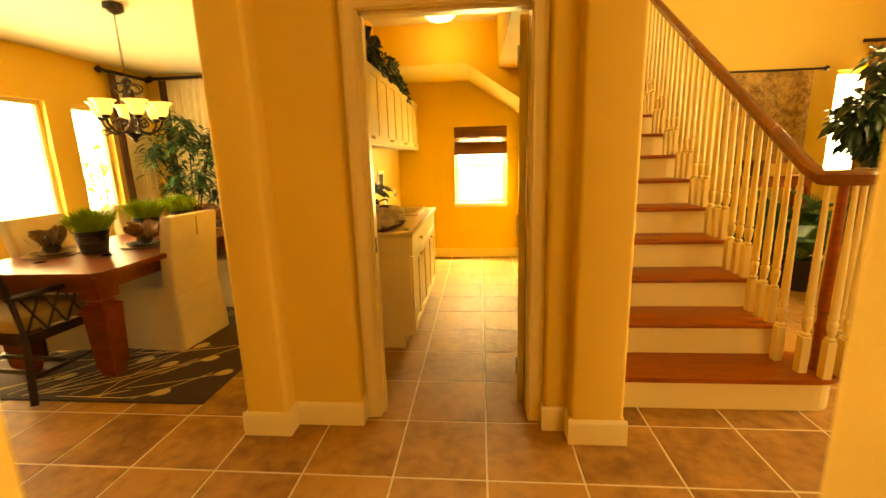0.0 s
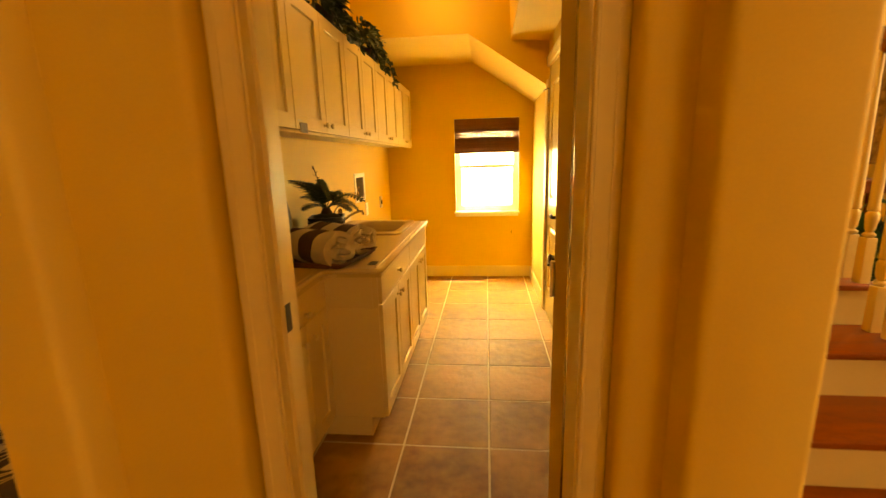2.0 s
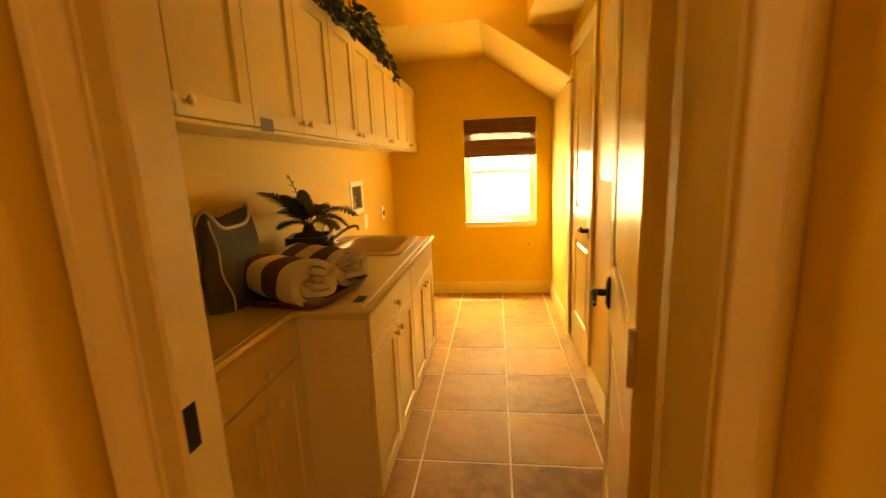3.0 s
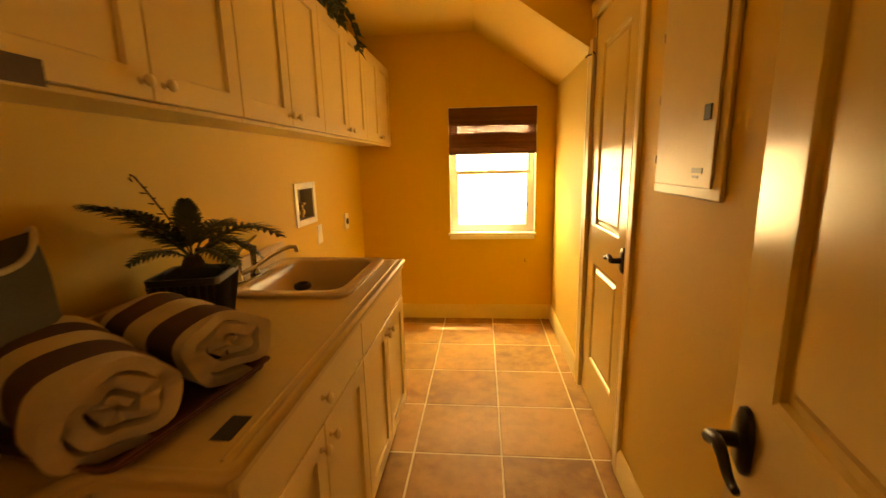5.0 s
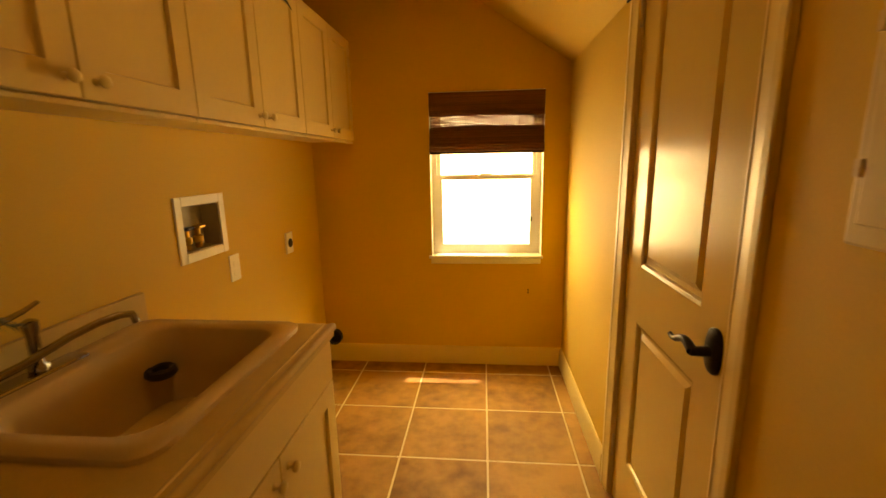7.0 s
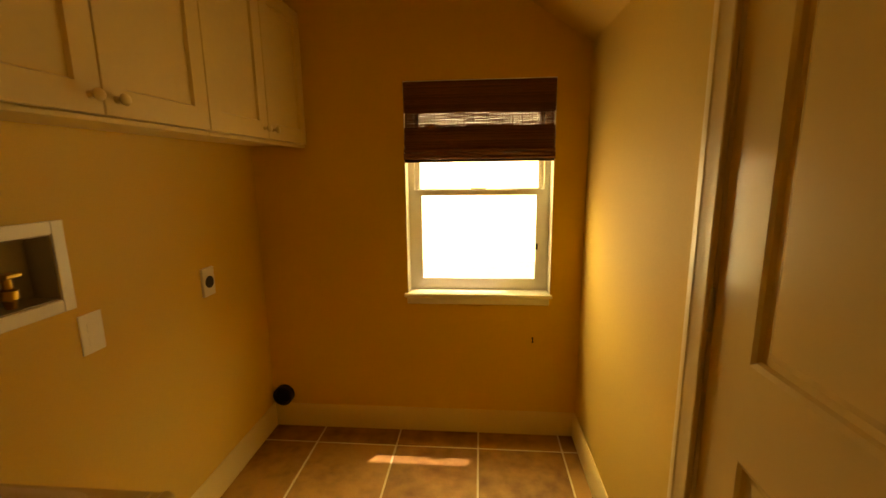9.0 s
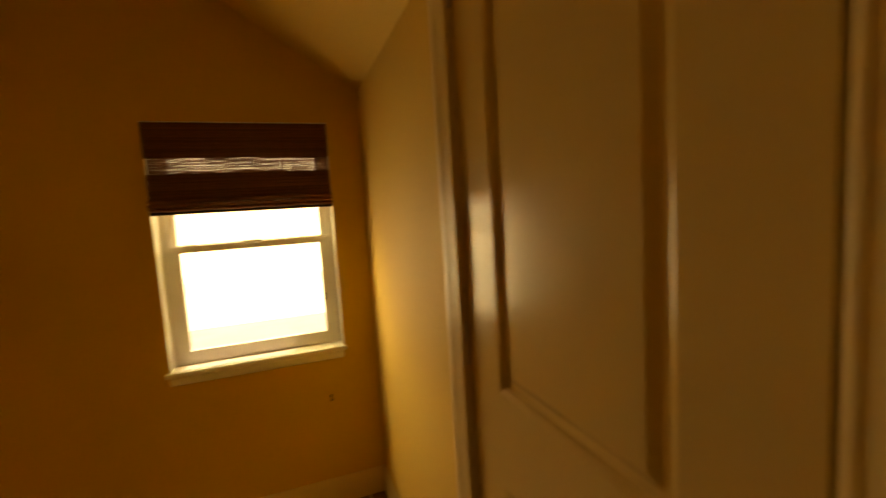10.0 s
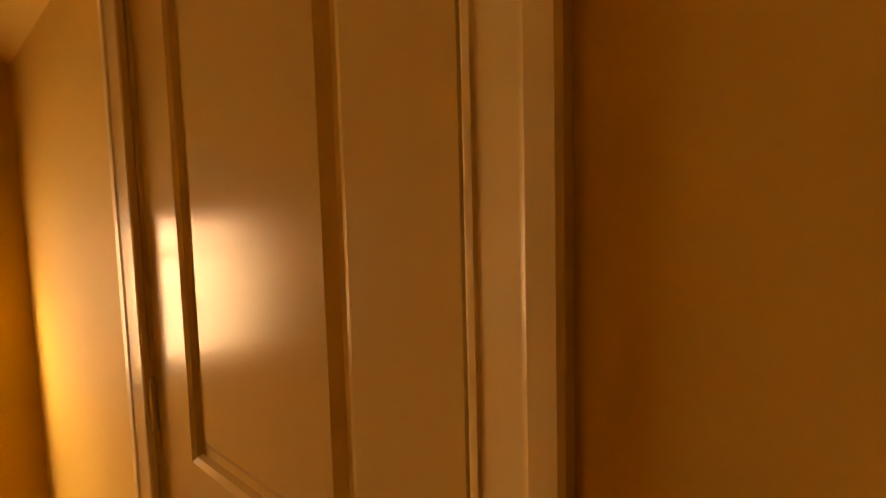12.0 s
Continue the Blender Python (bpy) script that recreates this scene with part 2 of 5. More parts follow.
# hall, dining, living, entry
setting("ceiling_hall", box(B(-4.7, 1.125, -4.1, 6.14, ZC + 0.003, ZC + 0.12), -4.7, -0.7, 6.14, 6.75, ZC + 0.003, ZC + 0.12), CEIL, "cream painted ceiling", "ceiling")
setting("ceiling_high", B(1.0, 7.2, -4.1, 6.65, 5.2, 5.3), CEIL, "cream painted ceiling", "ceiling")
wall("wall_living_gap", (1.0, 1.12, -4.1, 6.65, ZC + 0.13, 5.2), bevel=0)
EL, ER = -0.165, 0.85
wall("entry_wall_1", (EL - 0.40, EL, 0.50, 0.68, 0, ZC))
wall("entry_wall_2", (ER, ER + 0.40, 0.50, 0.68, 0, ZC))
wall("entry_side_1", (-4.75, -4.6, -4.1, 0.68, 0, ZC), bevel=0)
wall("entry_side_2", (7.2, 7.3, -4.1, 6.65, 0, 5.2), bevel=0)
wall("entry_back", (-4.7, 7.2, -4.2, -4.1, 0, 5.2), bevel=0)
# the opening is cut out of view to let in the added side fill
wall("wall_living_right", (5.9, 6.0, -4.1, 1.2, 0, 5.2), (5.9, 6.0, 4.0, 6.5, 0, 5.2), (5.9, 6.0, 1.2, 4.0, 0, 1.0), (5.9, 6.0, 1.2, 4.0, 4.0, 5.2), bevel=0)
# living back wall with one window
LY = 6.5
LW0, LW1, LZ0, LZ1 = 5.13, 5.80, 0.86, 2.32
wall("wall_living_back_1", (1.125, LW0, LY, LY + 0.15, 0, 5.2), bevel=0)
wall("wall_living_back_2", (LW1, 6.0, LY, LY + 0.15, 0, 5.2), bevel=0)
wall("wall_living_back_below", (LW0, LW1, LY, LY + 0.15, 0, LZ0), bevel=0)
wall("wall_living_back_above", (LW0, LW1, LY, LY + 0.15, LZ1, 5.2), bevel=0)
# dining walls with two windows
DX = -4.5
DWA, DWB = (2.3, 4.93), (5.25, 5.80)
DZ0, DZ1 = 0.75, 2.13
wall("wall_dining_back", (-4.6, -0.715, 6.6, 6.75, 0, ZC), bevel=0)
for i, (a, b) in enumerate(((0.68, DWA[0]), (DWA[1], DWB[0]), (DWB[1], 6.6))):
    wall("wall_dining_left_%d" % (i + 1), (DX - 0.15, DX, a, b, 0, ZC), bevel=0)
for i, (a, b) in enumerate((DWA, DWB)):
    wall("wall_dining_below_%d" % (i + 1), (DX - 0.15, DX, a, b, 0, DZ0), bevel=0)
    wall("wall_dining_above_%d" % (i + 1), (DX - 0.15, DX, a, b, DZ1, ZC), bevel=0)

# ---- laundry room: trim, doors, window ----
def rail_profile(w, t):
    return [(0, 0), (0, t * 0.55), (w * 0.04, t * 0.70), (w * 0.12, t * 0.72), (w * 0.15, t * 0.63), (w * 0.22, t * 0.63), (w * 0.45, t * 0.78), (w * 0.60, t * 0.86), (w * 0.64, t * 0.88), (w * 0.68, t), (w * 0.94, t), (w, t * 0.85), (w, 0)]


def baseboard(name, runs, h=0.124, t=0.015):
    """runs: (x0, y0, x1, y1, nx, ny) along a wall, with the way it faces."""
    bm = bmesh.new()
    for x0, y0, x1, y1, nx, ny in runs:
        a, b = Vector((x0, y0, 0)), Vector((x1, y1, 0))
        n = Vector((nx, ny, 0))
        prof = [(0, 0), (t, 0), (t, h - 0.02), (t * 0.55, h - 0.006), (t * 0.3, h), (0, h)]
        lo = [bm.verts.new(a + n * u + Vector((0, 0, v))) for u, v in prof]
        hi = [bm.verts.new(b + n * u + Vector((0, 0, v))) for u, v in prof]
        k = len(prof)
        for i in range(k):
            bm.faces.new((lo[i], lo[(i + 1) % k], hi[(i + 1) % k], hi[i]))
        bm.faces.new(lo[::-1])
        bm.faces.new(hi)
    return setting(name, bm, TRIM, "white painted wooden baseboard", "baseboard", 30)


baseboard("baseboard_back", [(X0, YB, X1, YB, 0, -1)])
baseboard("baseboard_left", [(X0, 4.50, X0, YB, 1, 0)])
baseboard("baseboard_right", [(X1, YF, X1, 4.13, -1, 0), (X1, 4.965, X1, YB, -1, 0)])
t_ = 0.015
baseboard("baseboard_column_1", [(-0.715 - t_, 2.045, -0.50 + t_, 2.045, 0, -1), (-0.50, 2.045, -0.50, 2.145, 1, 0), (-0.50, 2.145, -0.155 + t_, 2.145, 0, -1),
                                 (-0.155, 2.145, -0.155, 2.225, 1, 0), (-0.715, 2.045, -0.715, 6.6, -1, 0)])
baseboard("baseboard_column_2", [(0.885 - t_, 2.045, 1.125 + t_, 2.045, 0, -1), (0.885, 2.045, 0.885, 2.145, -1, 0), (0.775 - t_, 2.145, 0.885, 2.145, 0, -1),
                                 (0.775, 2.145, 0.775, 2.225, -1, 0), (1.125, 2.045, 1.125, 2.36, 1, 0)])
baseboard("baseboard_living", [(2.2, 6.5, 5.9, 6.5, 0, -1)])
baseboard("baseboard_dining", [(DX, 0.68, DX, 6.6, 1, 0), (DX, 6.6, -0.73, 6.6, 0, -1)])

# doorway into the laundry
DO0, DO1, DOH = -0.085, 0.718, 1.99
bm = bmesh.new()
box(bm, DO0, DO0 + 0.018, 2.222, 2.36, 0, DOH + 0.018)
box(bm, DO1 - 0.018, DO1, 2.222, 2.36, 0, DOH + 0.018)
box(bm, DO0 + 0.018, DO1 - 0.018, 2.222, 2.36, DOH, DOH + 0.018)
box(bm, DO0 + 0.018, DO0 + 0.030, 2.26, 2.315, 0, DOH)
box(bm, DO0 + 0.018, DO1 - 0.018, 2.26, 2.315, DOH - 0.012, DOH)
jamb = setting("door_frame_1", bm, TRIM, "white painted door jamb", "door frame")
part("strike_plate", B(DO0 + 0.030, DO0 + 0.0315, 2.262, 2.290, 0.885, 0.963), BRONZE, jamb, "dark bronze strike plate")
CW = 0.068
bm = bmesh.new()
prism(bm, [(DO0 + 0.012 - u, 2.225 - v) for u, v in rail_profile(CW, 0.02)], "z", 0, DOH + 0.07)
prism(bm, [(DO1 - 0.012 + u, 2.225 - v) for u, v in rail_profile(CW, 0.02)], "z", 0, DOH + 0.07)
prism(bm, [(2.225 - v, DOH + 0.004 + u) for u, v in rail_profile(CW, 0.02)], "x", DO0 + 0.012 - CW, DO1 - 0.012 + CW)
setting("trim_doorway", bm, TRIM, "white moulded door casing", "casing", 30)
bm = bmesh.new()
prism(bm, [(DO0 + 0.012 - u, YF + v) for u, v in rail_profile(CW, 0.02)], "z", 0, DOH + 0.07)
prism(bm, [(DO1 - 0.012 + u, YF + v) for u, v in rail_profile(CW, 0.02)], "z", 0, DOH + 0.07)
prism(bm, [(YF + v, DOH + 0.004 + u) for u, v in rail_profile(CW, 0.02)], "x", DO0 + 0.012 - CW, DO1 - 0.012 + CW)
setting("trim_doorway_inside", bm, TRIM, "white moulded door casing", "casing", 30)


def panel_door(parent, w, h, thick=0.035, panels=((0.24, 0.79), (0.985, 1.88)), stile=0.125):
    """A two-panel leaf in the plane y = 0 (hinge at the origin, face at -y and +y)."""
    bm = bmesh.new()
    zs = [0.008] + [z for p in panels for z in p] + [h]
    box(bm, 0, stile, -thick / 2, thick / 2, zs[0], h)
    box(bm, w - stile, w, -thick / 2, thick / 2, zs[0], h)
    for a, b in ((zs[0], zs[1]), (zs[2], zs[3]), (zs[4], zs[5])):
        box(bm, stile, w - stile, -thick / 2, thick / 2, a, b)
    leaf = part("leaf", bm, DOORP, parent)
    for a, b in panels:
        bm = bmesh.new()
        g, d = 0.028, 0.007
        u0, u1 = stile, w - stile
        rings = []
        for side in (-1, 1):
            y_out, y_in = side * (thick / 2), side * (thick / 2 - 0.012)
            seq = [(0, y_out), (0.010, side * (thick / 2 - 0.004)), (0.014, y_in), (g, y_in), (g + 0.016, side * (thick / 2 - 0.004))]
            last = None
            for off, y in seq:
                ring = [bm.verts.new(v) for v in ((u0 + off, y, a + off), (u1 - off, y, a + off), (u1 - off, y, b - off), (u0 + off, y, b - off))]
                if last:
                    for i in range(4):
                        bm.faces.new((last[i], last[(i + 1) % 4], ring[(i + 1) % 4], ring[i]))
                last = ring
            bm.faces.new(last)
        part("panel", bm, DOORP, parent, "raised moulded panel")
    return leaf


def lever(parent, at, face, toward, name="lever_handle"):
    """An oil-rubbed bronze lever: rose plate on the door face, neck and a curled lever. face: outward unit; toward: the lever's way."""
    p, f, d = Vector(at), Vector(face), Vector(toward)
    up = Vector((0, 0, 1))
    bm = bmesh.new()
    n = 20
    ring0, ring1, ring2 = [], [], []
    for i in range(n):
        a = 2 * math.pi * i / n
        c, s_ = math.cos(a), math.sin(a)
        flat = d * (0.030 * math.copysign(abs(c) ** 0.7, c)) + up * (0.055 * math.copysign(abs(s_) ** 0.7, s_))
        ring0.append(bm.verts.new(p + flat))
        ring1.append(bm.verts.new(p + flat * 0.97 + f * 0.008))
        ring2.append(bm.verts.new(p + flat * 0.7 + f * 0.014))
    for a, b in ((ring0, ring1), (ring1, ring2)):
        for i in range(n):
            bm.faces.new((a[i], a[(i + 1) % n], b[(i + 1) % n], b[i]))
    bm.faces.new(ring2)
    rose = part(name, bm, BRONZE, parent, "dark bronze lever handle on an oval rose", 40)
    bm = bmesh.new()
    cyl(bm, p + f * 0.012, p + f * 0.055, 0.013, 0.011, 12)
    pts = [p + f * 0.05 + d * (0.115 * t) + up * (0.012 * math.sin(math.pi * 1.6 * t) - (0.0 if t < 0.7 else -0.02 * (t - 0.7))) for t in [i / 12 for i in range(13)]]
    tube(bm, pts, 0.012, 10, 0.006)
    part("lever", bm, BRONZE, rose, "", 50)


# closed door in the long wall
door = tagged(new("door_2"), "closed cream two-panel door with a bronze lever", "door", kind="structure")
door.matrix_basis = pose(1.0035, DY1 - 0.008, 0, 0, 0, -90)
panel_door(door, DY1 - 0.008 - 4.214, 2.012, stile=0.13)
lever(door, (0.608, -0.0175, 0.908), (0, -1, 0), (-1, 0, 0))
for z in (1.80, 1.045, 0.22):
    h_ = part("hinge", cyl(cyl(bmesh.new(), (-0.004, -0.024, z - 0.045), (-0.004, -0.024, z + 0.045), 0.006, n=10), (-0.004, -0.024, z + 0.045), (-0.004, -0.024, z + 0.052), 0.004, n=8), NICKEL, door, "satin nickel hinge")
part("hinge_stop", tube(tube(bmesh.new(), [(-0.004, -0.024, 1.855), (-0.03, -0.05, 1.855), (-0.055, -0.058, 1.85)], 0.004), [(-0.004, -0.024, 1.855), (0.03, -0.04, 1.857)], 0.004), BRONZE, door, "bronze hinge-pin door stop")
part("latch_plate", B(0.642, 0.648, -0.012, 0.012, 0.885, 0.945), BRONZE, door, "dark latch plate on the door edge")
bm = bmesh.new()
prism(bm, [(X1 - v, DY0 - 0.002 - u) for u, v in rail_profile(0.073, 0.017)], "z", 0, DH + 0.075)
prism(bm, [(X1 - v, DY1 - 0.004 + u) for u, v in rail_profile(0.075, 0.017)], "z", 0, 1.93)
prism(bm, [(X1 - v, DH - 0.004 + u) for u, v in rail_profile(0.075, 0.017)], "y", DY0 - 0.08, 4.914)
setting("trim_door_2", bm, TRIM, "cream moulded door casing", "casing", 30)
bm = bmesh.new()
box(bm, X1 + 0.002, 1.12, DY0, DY0 + 0.005, 0, DH)
box(bm, X1 + 0.002, 1.12, DY1 - 0.005, DY1, 0, DH)
box(bm, X1 + 0.04, X1 + 0.055, DY0 + 0.005, DY0 + 0.02, 0, DH)
setting("door_frame_2", bm, TRIM, "cream painted jamb", "door frame")
setting("wall_behind_door", B(1.06, 1.075, DY0, DY1, 0, DH), WALL, "plain closed wall", "wall")

# entry door, open inwards against the wall
door1 = tagged(new("door_1"), "open cream two-panel laundry door with a bronze lever", "door", kind="structure")
door1.matrix_basis = pose(0.681, 2.390, 0, 0, 0, 78.5)
panel_door(door1, 0.80, 1.985)
lever(door1, (0.735, 0.0175, 0.888), (0, 1, 0), (-1, 0, 0))
lever(door1, (0.735, -0.0175, 0.888), (0, -1, 0), (-1, 0, 0))
for z in (1.80, 1.0, 0.22):
    part("hinge", cyl(bmesh.new(), (-0.004, 0.022, z - 0.05), (-0.004, 0.022, z + 0.05), 0.007, n=10), NICKEL, door1, "satin hinge")
part("latch_plate", B(0.80, 0.8010, -0.010, 0.010, 0.86, 0.915), NICKEL, door1, "small latch plate on the door edge")

# window
win = tagged(new("window_1"), "single-hung white vinyl window in a deep plastered reveal", "window", kind="structure")
bm = bmesh.new()
FY0, FY1 = 6.075, 6.125
box(bm, WX0, WX0 + 0.032, FY0, FY1, WZ0, WZ1)
box(bm, WX1 - 0.032, WX1, FY0, FY1, WZ0, WZ1)
box(bm, WX0 + 0.032, WX1 - 0.032, FY0, FY1, WZ0, WZ0 + 0.03)
box(bm, WX0 + 0.032, WX1 - 0.032, FY0, FY1, WZ1 - 0.03, WZ1)
part("window_frame", bm, VINYL, win)
for nm, z0, z1, ya, in_ in (("lower_sash", WZ0 + 0.03, 1.252, FY0 - 0.006, 0.034), ("upper_sash", 1.225, WZ1 - 0.03, FY0 + 0.024, 0.024)):
    bm = bmesh.new()
    a, b, c, d = WX0 + 0.032, WX1 - 0.032, z0, z1
    box(bm, a, a + in_, ya, ya + 0.026, c, d)
    box(bm, b - in_, b, ya, ya + 0.026, c, d)
    box(bm, a + in_, b - in_, ya, ya + 0.026, c, c + 0.032)
    box(bm, a + in_, b - in_, ya, ya + 0.026, d - 0.028, d)
    sash = part(nm, bm, VINYL, win, "white vinyl sash")
    pane = part("pane", B(a + in_, b - in_, ya + 0.012, ya + 0.016, c + 0.032, d - 0.028), GLASS, sash)
    pane.visible_shadow = False
part("sash_lock", B(0.445, 0.52, FY0 - 0.022, FY0 - 0.006, 1.246, 1.264, bevel=0.004), VINYL, win, "white sash lock")
part("vent_stop", B(WX1 - 0.066, WX1 - 0.056, FY0 - 0.012, FY0 - 0.006, 0.955, 0.985), BLACK, win, "small dark vent stop")
part("window_sill", B(WX0 - 0.018, WX1 + 0.010, 5.977, FY0, WZ0 - 0.016, WZ0 + 0.004, bevel=0.005, seg=2), VINYL, win, "white wooden stool")
part("apron", B(WX0 - 0.004, WX1 - 0.004, 5.981, YB, WZ0 - 0.05, WZ0 - 0.016, bevel=0.004), VINYL, win, "white wooden apron")

bm = bmesh.new()
box(bm, WX0, WX0 + 0.003, YB - 0.001, FY0, WZ0 + 0.005, WZ1)
box(bm, WX1 - 0.003, WX1, YB - 0.001, FY0, WZ0 + 0.005, WZ1)
box(bm, WX0 + 0.003, WX1 - 0.003, YB - 0.001, FY0, WZ1 - 0.003, WZ1)
part("jamb_liner", bm, VINYL, win, "white jamb liner")

# woven wooden roman shade
blind = thing("roman_shade", "brown woven-wood roman shade pulled halfway up", "blind")
CORDM = node_mat("reed_backing", (0.12, 0.045, 0.02), 0.9, 0.3, 40, 200, 0.2)
def reeds(z0, z1, y, sag, n, name, label, fat=0.5):
    rng = random.Random(int(z0 * 1000))
    sect = part(name, B(WX0 + 0.004, WX1 - 0.004, y + 0.004, y + 0.0055, z0, z1 if name != "open_weave" else z0 + 0.004), CORDM, blind, label)
    for i in range(n):
        f = (i + 0.5) / n
        z = z0 + (z1 - z0) * f
        yy = y - sag * math.sin(math.pi * f)
        hgt = (z1 - z0) / n * rng.uniform(fat * 0.84, fat)
        pts = [(WX0 + 0.002 + (WX1 - WX0 - 0.004) * k / 8, yy + rng.uniform(-0.001, 0.001), z + rng.uniform(-1, 1) * (0.0006 if name != "open_weave" else 0.0008)) for k in range(9)]
        part("reed", tube(bmesh.new(), pts, hgt, 5), BLINDM, sect)


reeds(1.605, 1.745, 5.985, 0.004, 26, "valance", "dense woven reed valance")
reeds(1.540, 1.622, 6.012, 0.0, 21, "open_weave", "thin backlit reed weave", 0.56)
for k in range(46):
    x = WX0 + 0.012 + (WX1 - WX0 - 0.024) * k / 45
    part("warp_thread", cyl(bmesh.new(), (x, 6.009, 1.538), (x, 6.009, 1.624), 0.0016 if k % 3 else 0.003, n=5), BLINDM, blind)
reeds(1.425, 1.545, 5.990, 0.012, 22, "fold", "bunched lower fold of the shade")
reeds(1.395, 1.425, 5.983, 0.014, 6, "hem", "stacked hem folds")
for z, y in ((1.402, 5.966), (1.418, 5.963), (1.436, 5.968)):
    part("hem_fold", tube(bmesh.new(), [(WX0 + 0.002 + (WX1 - WX0 - 0.004) * k / 10, y + 0.002 * math.sin(k * 1.7), z + 0.0015 * math.sin(k * 2.3 + z)) for k in range(11)], 0.0065, 7), BLINDM, blind, "rounded hem fold")
for x in (0.2, 0.36, 0.52, 0.68, 0.78):
    part("cord", cyl(bmesh.new(), (x, 5.995, 1.40), (x, 6.0, 1.74), 0.0015, n=6), DARK, blind)
part("bottom_slat", B(WX0 + 0.004, WX1 - 0.004, 5.972, 5.988, 1.384, 1.397, bevel=0.002), DARK, blind, "straight wooden bottom slat")
part("headrail", B(WX0 + 0.004, WX1 - 0.004, 5.997, 6.03, 1.715, 1.746), DARK, blind, "wooden headrail")


# ---- cabinets ----
def shaker(parent, u0, u1, z0, z1, x, knob_at=None, frame_w=0.062):
    """A recessed-panel front in a plane of constant x, facing +x."""
    bm = bmesh.new()
    g = 0.0015
    u0, u1, z0, z1 = u0 + g, u1 - g, z0 + g, z1 - g
    t = 0.019
    last = None
    for off, d in ((0, 0), (0, t - 0.002), (0.002, t), (frame_w, t), (frame_w + 0.004, t - 0.009)):
        ring = [bm.verts.new(v) for v in ((x + d, u0 + off, z0 + off), (x + d, u1 - off, z0 + off), (x + d, u1 - off, z1 - off), (x + d, u0 + off, z1 - off))]
        if last:
            for i in range(4):
                bm.faces.new((last[i], last[(i + 1) % 4], ring[(i + 1) % 4], ring[i]))
        else:
            bm.faces.new(ring[::-1])
        last = ring
    bm.faces.new(last)
    front = part("door", bm, CAB, parent)
    if knob_at:
        knob(front, (x + t, *knob_at))
    return front


def knob(parent, at):
    prof = [(0.004, 0.0), (0.0085, 0.0), (0.008, 0.003), (0.005, 0.006), (0.005, 0.012), (0.012, 0.017), (0.0145, 0.022), (0.012, 0.027), (0.004, 0.0295)]
    bm = lathe(bmesh.new(), prof, n=14)
    bmesh.ops.transform(bm, verts=bm.verts, matrix=pose(*at, 0, 90, 0))
    return part("knob", bm, TRIM, parent, "cream porcelain knob", 50)


def slab(parent, u0, u1, z0, z1, x, knob_at=None, name="drawer_front"):
    front = part(name, B(x, x + 0.019, u0 + 0.0015, u1 - 0.0015, z0 + 0.0015, z1 - 0.0015, bevel=0.002), CAB, parent)
    if knob_at:
        knob(front, (x + 0.019, *knob_at))


UZ0, UZ1, UX = 1.466, 2.055, -0.352
edges = [2.362, 3.060, 3.795, 4.500, 5.250, 5.986]
for a, b in zip(edges, edges[1:]):
    cab = thing("wall_cabinet", "cream shaker wall cabinet with two doors and porcelain knobs", "cabinet", "row of wall cabinets")
    part("body", B(X0 + 0.001, UX - 0.001, a + 0.001, b - 0.001, UZ0 + 0.006, UZ1, bevel=0.0015), CAB, cab)
    mid = (a + b) / 2
    shaker(cab, a, mid, UZ0 + 0.008, UZ1 - 0.002, UX, (mid - 0.034, UZ0 + 0.047))
    shaker(cab, mid, b, UZ0 + 0.008, UZ1 - 0.002, UX, (mid + 0.034, UZ0 + 0.047))
    part("light_rail", B(UX - 0.02, UX + 0.012, a + 0.001, b - 0.001, UZ0 - 0.006, UZ0 + 0.006, bevel=0.002), CAB, cab, "thin rail under the cabinet")
tag = thing("cabinet_sticker", "small brown square sticker on a cabinet door", "sticker")
part("card", B(UX + 0.0192, UX + 0.0205, 3.100, 3.180, 1.464, 1.508), node_mat("sticker_brown", (0.10, 0.05, 0.025), 0.5, 0.2, 20, 90, 0.0), tag)
part("print", B(UX + 0.0205, UX + 0.0212, 3.080, 3.127, UZ0 + 0.045, UZ0 + 0.052), NICKEL, tag, "faint printed line")

BZ = 0.823
for a, b, has_knob in ((3.058, 3.780, True), (3.780, 4.498, False)):
    cab = thing("base_cabinet", "cream shaker base cabinet with a drawer front over two doors" if has_knob else "cream shaker sink base cabinet with two doors", "cabinet", "base cabinets")
    part("body", B(X0 + 0.001, -0.020, a + 0.001, b - 0.001, 0.10, BZ - 0.16, bevel=0.0015), CAB, cab)
    part("top_rail", B(-0.045, -0.020, a + 0.001, b - 0.001, BZ - 0.159, BZ - 0.001), CAB, cab)
    part("side", B(X0 + 0.001, -0.046, a + 0.001, a + 0.018, BZ - 0.159, BZ - 0.001), CAB, cab)
    part("side", B(X0 + 0.001, -0.046, b - 0.018, b - 0.001, BZ - 0.159, BZ - 0.001), CAB, cab)
    part("toe_kick", B(X0 + 0.05, -0.085, a + 0.001, b - 0.001, 0.0, 0.10), CAB, cab, "recessed toe kick")
    mid = (a + b) / 2
    slab(cab, a, b, 0.685, BZ - 0.006, -0.019, (mid, 0.755) if has_knob else None)
    shaker(cab, a, mid, 0.108, 0.682, -0.019, (mid - 0.034, 0.632), 0.06)
    shaker(cab, mid, b, 0.108, 0.682, -0.019, (mid + 0.034, 0.632), 0.06)
cab = thing("shallow_cabinet", "shallow cream cabinet with a drawer and two doors", "cabinet", "base cabinets")
part("body", B(X0 + 0.001, -0.285, 2.362, 3.057, 0.10, BZ - 0.001, bevel=0.0015), CAB, cab)
part("toe_kick", B(X0 + 0.05, -0.34, 2.362, 3.057, 0.0, 0.10), CAB, cab)
